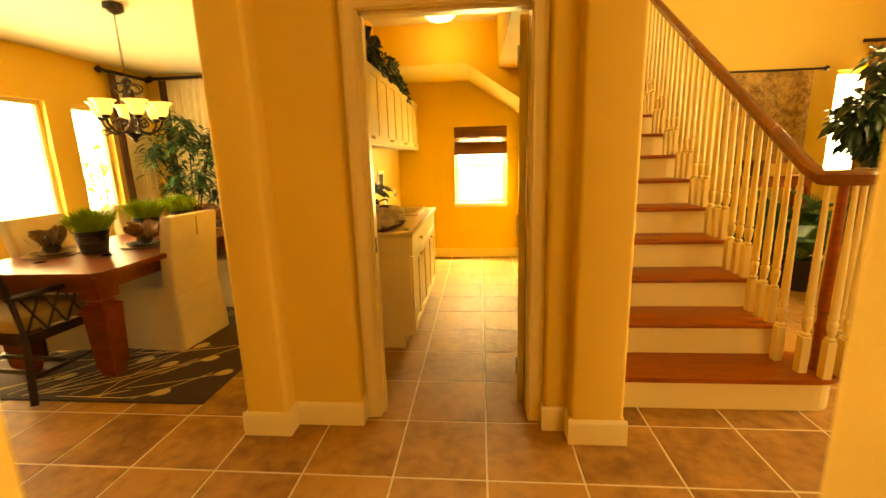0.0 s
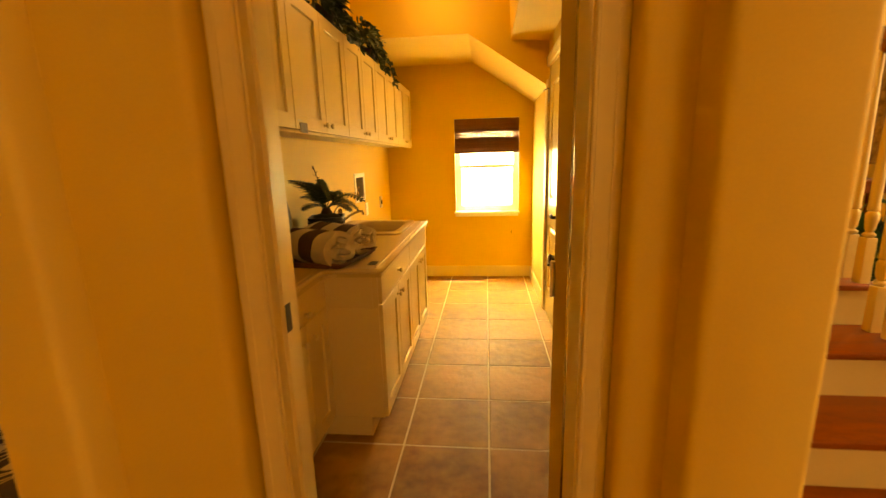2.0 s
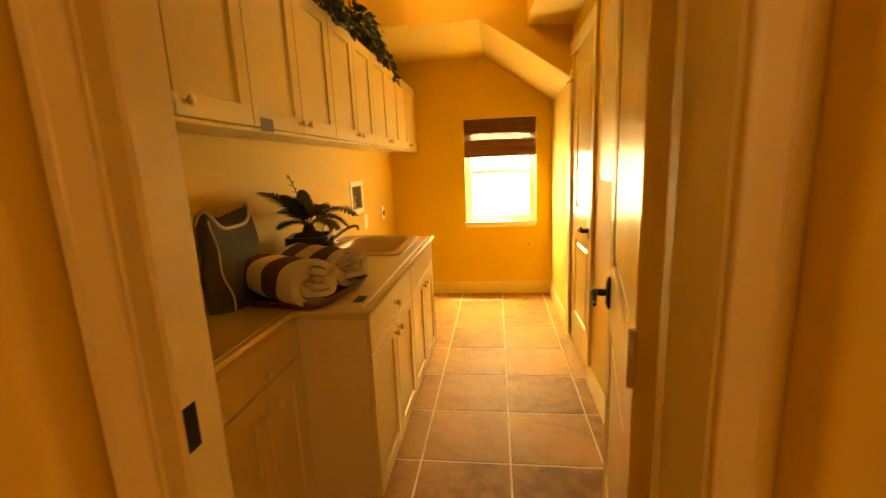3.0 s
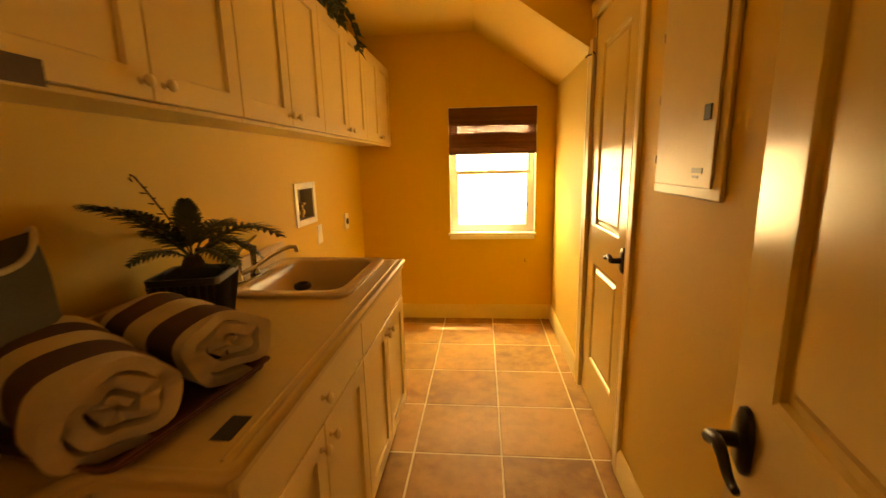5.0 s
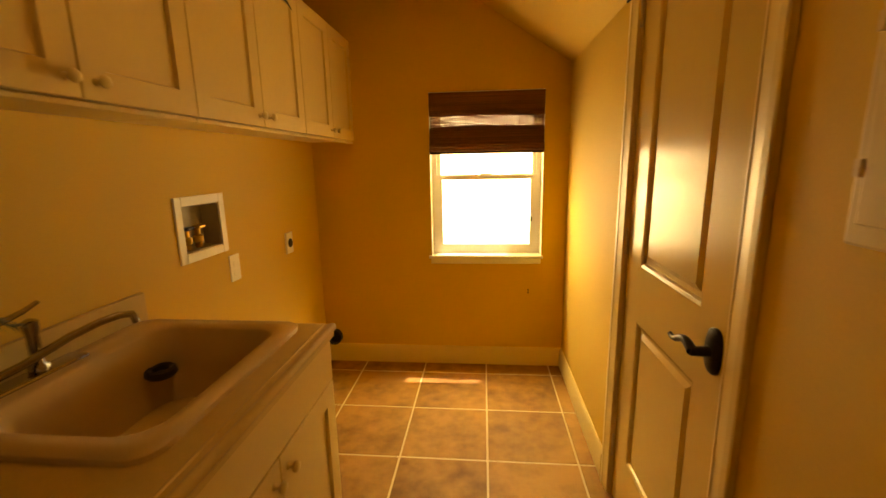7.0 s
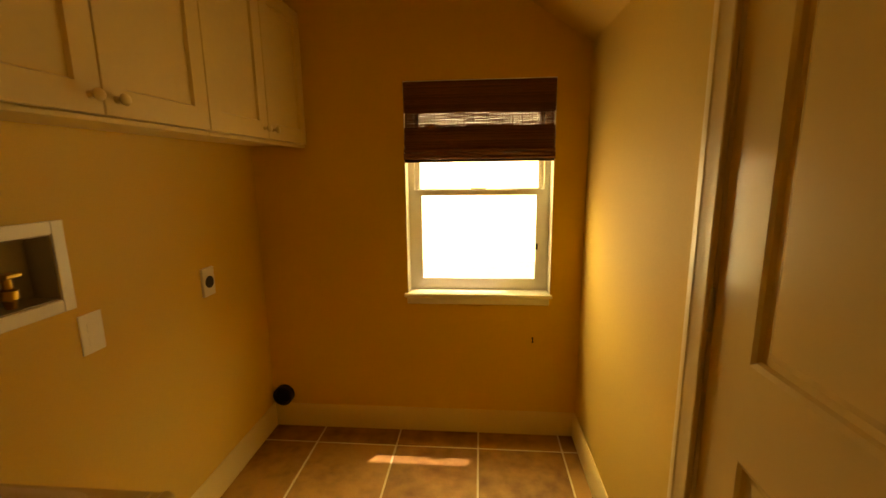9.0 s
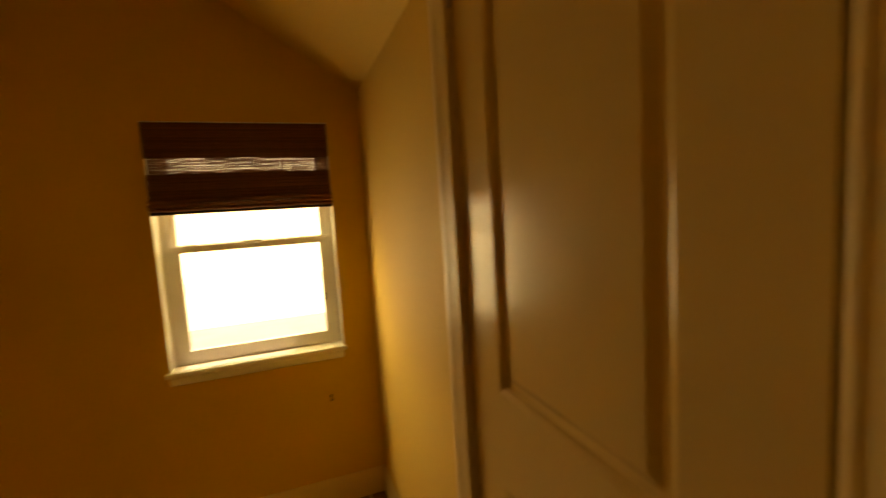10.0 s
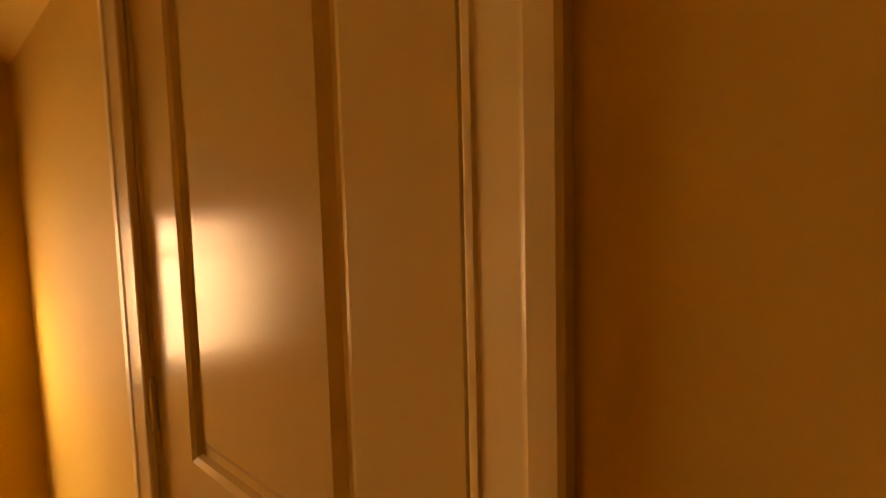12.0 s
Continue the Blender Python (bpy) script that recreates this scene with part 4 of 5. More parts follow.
def foliage(name, parent, material, center, size, count, leaf, seed, droop=0.3, label=""):
    rg = random.Random(seed)
    bm = bmesh.new()
    c = Vector(center)
    for i in range(count):
        d = Vector((rg.gauss(0, 1), rg.gauss(0, 1), rg.gauss(0, 0.8)))
        d.normalize()
        q = c + Vector((d.x * size[0], d.y * size[1], d.z * size[2])) * (rg.uniform(0.25, 1.0) ** 0.6)
        blade(bm, q, d + Vector((rg.uniform(-0.5, 0.5), rg.uniform(-0.5, 0.5), rg.uniform(-0.5, 0.2))), (rg.uniform(-1, 1), rg.uniform(-1, 1), 1), leaf * rg.uniform(0.7, 1.3), leaf * rg.uniform(0.5, 0.75), droop, 0.25, 2)
    return part(name, bm, material, parent, label)


for i, (y, ln, h, vine) in enumerate(((3.75, 0.30, 0.20, 0.05), (4.65, 0.42, 0.20, 0.10))):
    ivy = thing("ivy_plant", "dark green ivy trailing from a basket on the wall cabinets", "potted plant", "greenery on the cabinets", at=(-0.47, y, UZ1))
    part("basket", lathe(bmesh.new(), [(0.085, 0), (0.115, 0.09), (0.12, 0.10), (0.105, 0.10), (0.09, 0.08), (0.01, 0.08)], n=18), DARK, ivy, "dark woven basket", 40)
    foliage("crown", ivy, IVY, (0.02, 0.0, 0.17), (0.12, ln, h * 0.7), 300, 0.06, 20 + i)
    rg = random.Random(40 + i)
    for k in range(7):
        a = rg.uniform(-0.8, 0.8)
        pts = [Vector((0.05, ln * a, 0.16)), Vector((0.12, ln * a + 0.05, 0.12)), Vector((0.165, ln * a + 0.10, 0.04 - vine * 0.2)), Vector((0.175, ln * a + 0.13, -vine * rg.uniform(0.3, 1.0)))]
        bm = tube(bmesh.new(), pts, 0.0025, 5)
        for q in range(14):
            t = q / 13 * 2.99
            k0 = int(t)
            p0 = pts[k0].lerp(pts[k0 + 1], t - k0)
            blade(bm, p0, (rg.uniform(-0.2, 1), rg.uniform(-1, 1), rg.uniform(-0.6, 0.4)), (rg.uniform(-1, 1), rg.uniform(-1, 1), 1), 0.05, 0.035, 0.3, 0.2, 2)
        part("vine", bm, IVY, ivy)

# ---- staircase ----
RISE, RUN, N0, NSTEP = 0.1885, 0.275, 2.325, 12
SXL, SXR = 1.127, 2.150
stairs = tagged(new("stairs"), "staircase with cherry treads and white risers", "stairs", kind="structure")
for k in range(1, NSTEP + 1):
    y, z = N0 + RUN * (k - 1), RISE * k
    wide = 0.20 if k == 1 else 0.0
    y_back = y + RUN + 0.03 if k < NSTEP else 6.5
    bm = bmesh.new()
    if k == 1:
        poly = [(SXL, y)] + [(SXR + wide - 0.17 + 0.17 * math.sin(a), y + 0.17 - 0.17 * math.cos(a)) for a in [math.pi * i / 14 for i in range(15)]] + [(SXR + 0.02, y + 0.34), (SXR + 0.02, y_back), (SXL, y_back)]
        prism(bm, poly, "z", z - 0.026, z)
    else:
        box(bm, SXL, SXR + 0.022, y, y_back, z - 0.026, z, bevel=0.006, seg=2)
    part("tread", bm, WOOD, stairs, "glossy cherry tread", 30)
    bm = bmesh.new()
    if k == 1:
        poly = [(SXL, y + 0.028)] + [(SXR + wide - 0.17 + 0.142 * math.sin(a), y + 0.17 - 0.142 * math.cos(a)) for a in [math.pi * i / 14 for i in range(15)]] + [(SXR, y + 0.31), (SXR, y + 0.33), (SXL, y + 0.33)]
        prism(bm, poly, "z", 0, z - 0.026)
    else:
        box(bm, SXL, SXR, y + 0.028, y + 0.045, z - RISE, z - 0.026)
    part("riser", bm, TRIM, stairs, "white painted riser")
poly = [(N0 + 0.35, 0), (N0 + 0.35, RISE * 2 - 0.03)]
for k in range(2, NSTEP + 1):
    poly += [(N0 + RUN * (k - 1) + 0.03, RISE * k - 0.028), (N0 + RUN * k + 0.03, RISE * k - 0.028)]
poly += [(6.5, RISE * NSTEP - 0.028), (6.5, 0)]
part("stringer", prism(bmesh.new(), poly[1:], "x", SXR - 0.02, SXR - 0.0005), TRIM, stairs, "white painted stair side")

railing = thing("stair_railing", "cherry handrail on white turned balusters", "railing")


def rail_z(y):
    z = 0.685 * (y - 2.325) + 1.10
    return z + 0.5 * (math.sqrt((z - 1.10) ** 2 + 0.004) - (z - 1.10))


def handrail(pts, w=0.038):
    bm = bmesh.new()
    prof = [(math.cos(a) * w * (1.0 if math.sin(a) > 0 else 0.8), math.sin(a) * 0.037) for a in [2 * math.pi * i / 14 for i in range(14)]]
    rings = []
    for i, p in enumerate(pts):
        d = (pts[min(i + 1, len(pts) - 1)] - pts[max(i - 1, 0)]).normalized()
        side = d.cross(Vector((0, 0, 1))).normalized()
        up = side.cross(d)
        rings.append([bm.verts.new(p + side * u + up * v) for u, v in prof])
    for a, b in zip(rings, rings[1:]):
        for k in range(14):
            bm.faces.new((a[k], a[(k + 1) % 14], b[(k + 1) % 14], b[k]))
    bm.faces.new(rings[0][::-1])
    bm.faces.new(rings[-1])
    return bm


RX = 2.105
VX, VY = 2.235, 2.455
pts = [Vector((RX, y, rail_z(y))) for y in [5.10 - 0.06 * i for i in range(48)] if y > VY + 0.015]
vol = []
for i in range(26):
    a = math.pi + 0.12 + i / 25 * math.pi * 2.0
    r = 0.118 * (1 - 0.62 * i / 25)
    vol.append(Vector((VX + r * math.cos(a), VY + r * math.sin(a), rail_z(VY) - 0.002)))
part("handrail", handrail(pts + vol), RAILW, railing, "polished cherry handrail with a volute", 50)


def baluster(h):
    prof_sq = min(0.20, h * 0.3)
    bm = bmesh.new()
    s_ = 0.022
    box(bm, -s_, s_, -s_, s_, 0, prof_sq, bevel=0.002)
    lathe(bm, [(0.0150, prof_sq - 0.001), (0.0235, prof_sq + 0.008), (0.0235, prof_sq + 0.016), (0.0125, prof_sq + 0.024), (0.0190, prof_sq + 0.040), (0.0228, prof_sq + 0.085), (0.0235, prof_sq + 0.10), (0.0144, prof_sq + 0.112),
               (0.0220, prof_sq + 0.118), (0.0220, prof_sq + 0.126), (0.0190, prof_sq + 0.14), (0.0200, prof_sq + 0.22), (0.0106, h)], n=10)
    return bm


for k in range(1, NSTEP):
    for j in (0, 1, 2):
        y = N0 + RUN * (k - 1) + 0.048 + RUN / 3 * j
        if k == 1 and j < 2:
            continue
        h = rail_z(y) - 0.025 - RISE * k
        b = part("baluster", baluster(h), TRIM, railing, "", 40)
        b.location = (RX, y, RISE * k)
for a in (200, 255, 310, 5, 60):
    b = part("baluster", baluster(rail_z(VY) - 0.026 - RISE), TRIM, railing, "", 40)
    b.location = (VX + 0.105 * math.cos(radians(a)), VY + 0.105 * math.sin(radians(a)), RISE)
part("newel_post", lathe(bmesh.new(), [(0.030, RISE), (0.031, RISE + 0.02), (0.024, RISE + 0.04), (0.026, RISE + 0.22), (0.031, RISE + 0.24), (0.022, RISE + 0.27), (0.028, RISE + 0.36), (0.020, rail_z(VY) - 0.02)], (VX, VY, 0), 18), WOOD, railing, "turned cherry newel post", 40)
part("upper_newel", B(RX - 0.005, RX + 0.095, 5.09, 5.19, RISE * 11 - 0.1, 3.25, bevel=0.006), RAILW, railing, "square cherry newel post")

# ---- living side ----
DAMASK = node_mat("tapestry", (0.50, 0.30, 0.11), 0.95, 0.2, 14, 60, 0.2, tint=(0.10, 0.04, 0.015))
hang = thing("wall_tapestry", "brown floral woven tapestry hanging from a dark rod", "tapestry")
bm = bmesh.new()
cols = []
for i in range(41):
    u = 3.72 + 1.10 * i / 40
    y = LY - 0.035 - 0.012 * math.sin(i * 0.9)
    cols.append([bm.verts.new((u, y + dy, z)) for dy in (0, 0.006) for z in (1.15, 1.55, 1.95, 2.33)])
for a, b in zip(cols, cols[1:]):
    for q in range(3):
        bm.faces.new((a[q], a[q + 1], b[q + 1], b[q]))
        bm.faces.new((a[q + 4], a[q + 5], b[q + 5], b[q + 4]))
    bm.faces.new((a[0], a[4], b[4], b[0]))
    bm.faces.new((a[3], a[7], b[7], b[3]))
part("cloth", bm, DAMASK, hang, "", 60)
part("rod", cyl(bmesh.new(), (3.6, LY - 0.05, 2.345), (4.93, LY - 0.05, 2.345), 0.014, n=10), DARK, hang, "dark wooden rod")
for x in (3.58, 4.95):
    part("finial", lathe(bmesh.new(), [(0.004, -0.035), (0.03, -0.015), (0.034, 0.0), (0.03, 0.015), (0.004, 0.035)], (x, LY - 0.05, 2.345), 12), DARK, hang, "", 60)

win2 = tagged(new("window_2"), "bright white window beside the tapestry", "window", kind="structure")


def simple_window(parent, axis, at, a0, a1, z0, z1, bars=1, depth=0.05, w=0.045):
    def bx(u0, u1, v0, v1):
        return B(u0, u1, at, at + depth, v0, v1) if axis == "y" else B(at, at + depth, u0, u1, v0, v1)
    for u0, u1, v0, v1 in ((a0, a0 + w, z0, z1), (a1 - w, a1, z0, z1), (a0 + w, a1 - w, z0, z0 + w), (a0 + w, a1 - w, z1 - w, z1)):
        part("window_frame", bx(u0, u1, v0, v1), TRIM, parent)
    for k in range(1, bars + 1):
        zz = z0 + (z1 - z0) * k / (bars + 1)
        part("meeting_rail", bx(a0 + w, a1 - w, zz - 0.02, zz + 0.02), TRIM, parent)
    pane = part("pane", B(a0 + w, a1 - w, at + 0.02, at + 0.024, z0 + w, z1 - w) if axis == "y" else B(at + 0.02, at + 0.024, a0 + w, a1 - w, z0 + w, z1 - w), GLASS, parent)
    pane.visible_shadow = False


simple_window(win2, "y", LY + 0.06, LW0, LW1, LZ0, LZ1)
# added window, never in view, framing the living side fill lamp
fill_win = tagged(new("window_5"), "unseen side window added to house a fill lamp", "window", kind="structure")
simple_window(fill_win, "x", 5.945, 1.2, 4.0, 1.0, 4.0, 1)
console = thing("console_table", "reddish wooden console table against the wall", "table")
part("top", B(3.85, 4.78, 6.08, 6.45, 0.97, 1.0, bevel=0.006), WOOD, console)
part("apron", B(3.9, 4.73, 6.11, 6.43, 0.86, 0.97), WOOD, console)
for x in (3.9, 4.68):
    for y in (6.11, 6.38):
        part("leg", B(x, x + 0.05, y, y + 0.05, 0, 0.86, bevel=0.004), WOOD, console)
basket = thing("decor_basket", "small brown basket on the console table", "basket", at=(4.1, 6.25, 1.0))
part("bowl", lathe(bmesh.new(), [(0.10, 0), (0.15, 0.10), (0.16, 0.2), (0.145, 0.2), (0.12, 0.05), (0.01, 0.03)], n=20), TRAYM, basket, "", 40)
FICUS = node_mat("ficus_leaf", (0.035, 0.075, 0.022), 0.35, 0.25, 12, 60, 0.0, tint=(0.015, 0.03, 0.01))
WICK = node_mat("wicker", (0.50, 0.36, 0.18), 0.8, 0.3, 40, 120, 0.5, stretch=(1, 1, 6))
ficus = thing("ficus_tree", "dense dark green ficus in a tall wicker urn", "plant", at=(5.02, 5.55, 0))
part("urn", lathe(bmesh.new(), [(0.13, 0), (0.16, 0.05), (0.12, 0.35), (0.17, 0.80), (0.20, 1.0), (0.21, 1.10), (0.18, 1.10), (0.02, 1.02)], n=24), WICK, ficus, "pale wicker urn", 40)
bm = tube(bmesh.new(), [(0, 0, 1.0), (0.02, 0.01, 1.4), (-0.02, 0.0, 1.8), (0.0, 0.02, 2.2)], 0.022, 7, 0.008)
for a in range(7):
    an = a * 0.9
    tube(bm, [(0, 0, 1.25 + 0.12 * a), (0.18 * math.cos(an), 0.18 * math.sin(an), 1.40 + 0.12 * a), (0.30 * math.cos(an), 0.30 * math.sin(an), 1.48 + 0.12 * a)], 0.008, 5, 0.003)
part("trunk", bm, BARK, ficus)
rg = random.Random(3)
for i in range(9):
    an = i * 0.9
    foliage("crown", ficus, FICUS, (0.24 * math.cos(an), 0.24 * math.sin(an), 1.28 + 0.125 * i), (0.27, 0.27, 0.20), 150, 0.13, 60 + i, 0.4)
FERN = node_mat("fern_leaf", (0.035, 0.10, 0.024), 0.4, 0.25, 12, 60, 0.0, tint=(0.02, 0.06, 0.015))
for i, (x, y, z) in enumerate(((4.05, 5.75, 0.0), (4.6, 5.3, 0.0), (4.15, 4.7, 0.0), (3.6, 5.2, 0.0), (3.55, 4.5, 0.0), (4.2, 4.1, 0.0))):
    fern = thing("floor_palm", "bushy bright green palm in a dark floor pot", "plant", "floor palms", at=(x, y, z))
    part("pot", lathe(bmesh.new(), [(0.14, 0), (0.18, 0.28), (0.19, 0.30), (0.17, 0.30), (0.02, 0.27)], n=20), POT, fern, "dark pot", 40)
    rg = random.Random(80 + i)
    for k in range(30):
        a = k * 2.4
        bm = bmesh.new()
        frond(bm, (0, 0, 0.28), (math.cos(a), math.sin(a), 0.1), rg.uniform(0.42, 0.66), rg.uniform(0.35, 0.9), 0.22, 18, rg.uniform(0.5, 1.5), 0.13, 0.3)
        part("frond", bm, FERN, fern)
SOFAM = node_mat("sofa_cream", (0.72, 0.62, 0.46), 0.9, 0.08, 5, 260, 0.2)
sofa = thing("armchair", "cream upholstered armchair with rounded arms", "armchair", at=(5.25, 4.75, 0))
part("seat", B(-0.32, 0.32, -0.3, 0.35, 0.12, 0.46, bevel=0.05, seg=3), SOFAM, sofa, "", 50)
part("backrest", B(-0.32, 0.32, 0.28, 0.46, 0.3, 0.92, bevel=0.06, seg=3), SOFAM, sofa, "", 50)
for sx in (-1, 1):
    part("arm", B(sx * 0.40 - 0.09, sx * 0.40 + 0.09, -0.34, 0.42, 0.12, 0.64, bevel=0.07, seg=4), SOFAM, sofa, "", 50)
for sx in (-1, 1):
    for sy in (-0.28, 0.36):
        part("foot", cyl(bmesh.new(), (sx * 0.38, sy, 0), (sx * 0.38, sy, 0.12), 0.02, 0.03), DARK, sofa)

# ---- dining room ----
for i, (a, b) in enumerate((DWA, DWB)):
    w = tagged(new("window_%d" % (i + 3)), "large bright white-framed dining window", "window", kind="structure")
    simple_window(w, "x", DX - 0.12, a, b, DZ0, DZ1, 0, 0.05, 0.05)
    part("window_sill", B(DX - 0.07, DX + 0.02, a - 0.03, b + 0.03, DZ0 - 0.02, DZ0 + 0.006, bevel=0.004), TRIM, w)
CURT = node_mat("curtain_cream", (0.66, 0.54, 0.34), 0.9, 0.08, 5, 200, 0.2)
CURB = node_mat("curtain_brown", (0.09, 0.035, 0.016), 0.85, 0.15, 5, 200, 0.2)


def curtain(axis, at, a0, a1, z0, z1, border):
    th = thing("curtain", "cream pleated curtain with a dark brown border on a wooden rod", "curtain", "dining curtains")
    sgn = 1 if axis == "x" else -1

    def cloth(u0, u1, n, mat_, name, label):
        bm = bmesh.new()
        rows = []
        for i in range(n + 1):
            u = u0 + (u1 - u0) * i / n
            w = 0.028 * math.sin(i * 1.25)
            rows.append([bm.verts.new(((at + sgn * (0.07 + w * (0.5 + 0.5 * (z1 - z) / (z1 - z0)) + o)), u, z) if axis == "x" else (u, at + sgn * (0.07 + w * (0.5 + 0.5 * (z1 - z) / (z1 - z0)) + o), z)) for o in (0, 0.004) for z in (z0, (z0 + z1) / 2, z1 - 0.08, z1)])
        for a, b in zip(rows, rows[1:]):
            for q in range(3):
                bm.faces.new((a[q], a[q + 1], b[q + 1], b[q]))
                bm.faces.new((a[q + 4], a[q + 5], b[q + 5], b[q + 4]))
        part(name, bm, mat_, th, label, 70)

    m = a0 + border
    cloth(a0, m, 8, CURB, "border", "dark brown border panel")
    cloth(m, a1, 40, CURT, "panel", "cream pleated panel")
    p0, p1 = ((at + 0.07, a0 - 0.12, z1 + 0.03), (at + 0.07, a1 + 0.10, z1 + 0.03)) if axis == "x" else ((a0 - 0.12, at - 0.07, z1 + 0.03), (a1 + 0.10, at - 0.07, z1 + 0.03))
    part("rod", cyl(bmesh.new(), p0, p1, 0.024, n=12), DARK, th, "dark wooden rod")
    for p in (p0, p1):
        part("finial", lathe(bmesh.new(), [(0.004, -0.05), (0.04, -0.02), (0.05, 0.0), (0.04, 0.02), (0.004, 0.05)], p, 12), DARK, th, "", 60)
    for t in (0.1, 0.3, 0.5, 0.7, 0.9):
        c = Vector(p0).lerp(Vector(p1), t)
        part("ring", lathe(bmesh.new(), [(0.03, -0.008), (0.036, 0), (0.03, 0.008)], c, 12), DARK, th)


curtain("x", DX, 5.80, 6.40, 0.02, 2.58, 0.13)
curtain("y", 6.6, -4.28, -3.35, 0.02, 2.60, 0.12)

cu = thing("curtain", "brown patterned curtain beside the living window", "curtain", at=(0, 0, 0))
bm = bmesh.new()
rows = []
for i in range(29):
    u = 5.42 + 0.42 * i / 28
    rows.append([bm.verts.new((u, LY - 0.07 + 0.025 * math.sin(i * 1.2) + o, z)) for o in (0, 0.004) for z in (0.02, 1.3, 2.62)])
for a, b in zip(rows, rows[1:]):
    for q in (0, 1, 3, 4):
        bm.faces.new((a[q], a[q + 1], b[q + 1], b[q]))
part("panel", bm, DAMASK, cu, "", 70)
part("rod", cyl(bmesh.new(), (5.33, LY - 0.07, 2.65), (5.88, LY - 0.07, 2.65), 0.022, n=10), DARK, cu, "dark rod")

# chandelier
AMBER = glow_mat("amber_glass", (1.0, 0.52, 0.13), 0.42)
chan = thing("chandelier", "bronze scrollwork chandelier with lit amber glass shades", "chandelier", at=(-2.6, 3.9, -0.04))
part("canopy", lathe(bmesh.new(), [(0.075, ZC + 0.04), (0.078, ZC - 0.012), (0.05, ZC - 0.03), (0.012, ZC - 0.045)], n=20), BRONZE, chan, "", 40)
for i in range(15):
    z = ZC - 0.05 - 0.036 * i
    bm = bmesh.new()
    pts = [(0.009 * math.cos(a), 0, z - 0.02 + 0.021 * math.sin(a)) for a in [2 * math.pi * k / 10 for k in range(11)]]
    tube(bm, pts, 0.0032, 5)
    bmesh.ops.transform(bm, verts=bm.verts, matrix=pose(0, 0, 0, 0, 0, 90 * (i % 2)))
    part("chain_link", bm, BRONZE, chan)
part("column", lathe(bmesh.new(), [(0.008, 2.16), (0.035, 2.14), (0.05, 2.11), (0.02, 2.08), (0.045, 2.05), (0.05, 1.98), (0.02, 1.94), (0.018, 1.80), (0.04, 1.76), (0.06, 1.72), (0.075, 1.69), (0.05, 1.66), (0.02, 1.635), (0.024, 1.62), (0.004, 1.60)], n=18), BRONZE, chan, "turned bronze column", 40)
for k in range(6):
    a = radians(60 * k + 20)
    c, s_ = math.cos(a), math.sin(a)
    arm = [(0.03, 1.73), (0.08, 1.69), (0.15, 1.68), (0.19, 1.71), (0.225, 1.755), (0.235, 1.80)]
    o = part("arm", tube(bmesh.new(), [(r * c, r * s_, z) for r, z in arm], 0.011, 7), BRONZE, chan, "", 60)
    scroll = [(0.10 + 0.055 * (1 - i / 22) * math.cos(i * 0.45), 1.765 + 0.055 * (1 - i / 22) * math.sin(i * 0.45)) for i in range(20)]
    part("scroll", tube(bmesh.new(), [(r * c, r * s_, z) for r, z in scroll], 0.007, 6), BRONZE, o)
    scroll = [(0.22 + 0.04 * (1 - i / 22) * math.cos(2 + i * 0.45), 1.70 + 0.04 * (1 - i / 22) * math.sin(2 + i * 0.45)) for i in range(18)]
    part("scroll", tube(bmesh.new(), [(r * c, r * s_, z) for r, z in scroll], 0.006, 6), BRONZE, o)
    up = [(0.02 + 0.075 * (1 - i / 24) * (1 + math.cos(2.8 + i * 0.42)), 2.07 + 0.055 * (1 - i / 26) * math.sin(2.8 + i * 0.42)) for i in range(18)]
    part("crown_scroll", tube(bmesh.new(), [(r * c, r * s_, z) for r, z in up], 0.007, 6), BRONZE, chan)
    part("cup", lathe(bmesh.new(), [(0.012, 1.79), (0.03, 1.80), (0.034, 1.825), (0.02, 1.83)], (0.235 * c, 0.235 * s_, 0), 14), BRONZE, chan, "", 40)
    part("shade", lathe(bmesh.new(), [(0.035, 1.826), (0.052, 1.85), (0.058, 1.89), (0.072, 1.925), (0.096, 1.945), (0.092, 1.945), (0.066, 1.922), (0.052, 1.89), (0.04, 1.85), (0.004, 1.835)], (0.235 * c, 0.235 * s_, 0), 20), AMBER, chan, "lit amber glass bell shade", 60)

# rug
RUGM = node_mat("rug_brown", (0.055, 0.026, 0.015), 0.95, 0.2, 6, 300, 0.5)
RUGP = node_mat("rug_tan", (0.62, 0.44, 0.22), 0.95, 0.2, 10, 300, 0.5)
rug = thing("area_rug", "dark brown rug with tan pods on curving stems", "rug")
part("surface", B(-4.0, -1.128, 2.285, 5.4, 0.0, 0.012, bevel=0.004), RUGM, rug)
rg = random.Random(11)
PODS = [(-1.465, 2.384), (-1.672, 2.738), (-1.752, 2.407), (-1.435, 2.828), (-1.639, 3.037), (-1.215, 2.634), (-1.981, 2.345), (-1.30, 3.05), (-1.90, 2.80), (-2.25, 2.55)]
PODS += [(rg.uniform(-2.9, -1.3), rg.uniform(2.9, 5.2)) for k in range(12)]
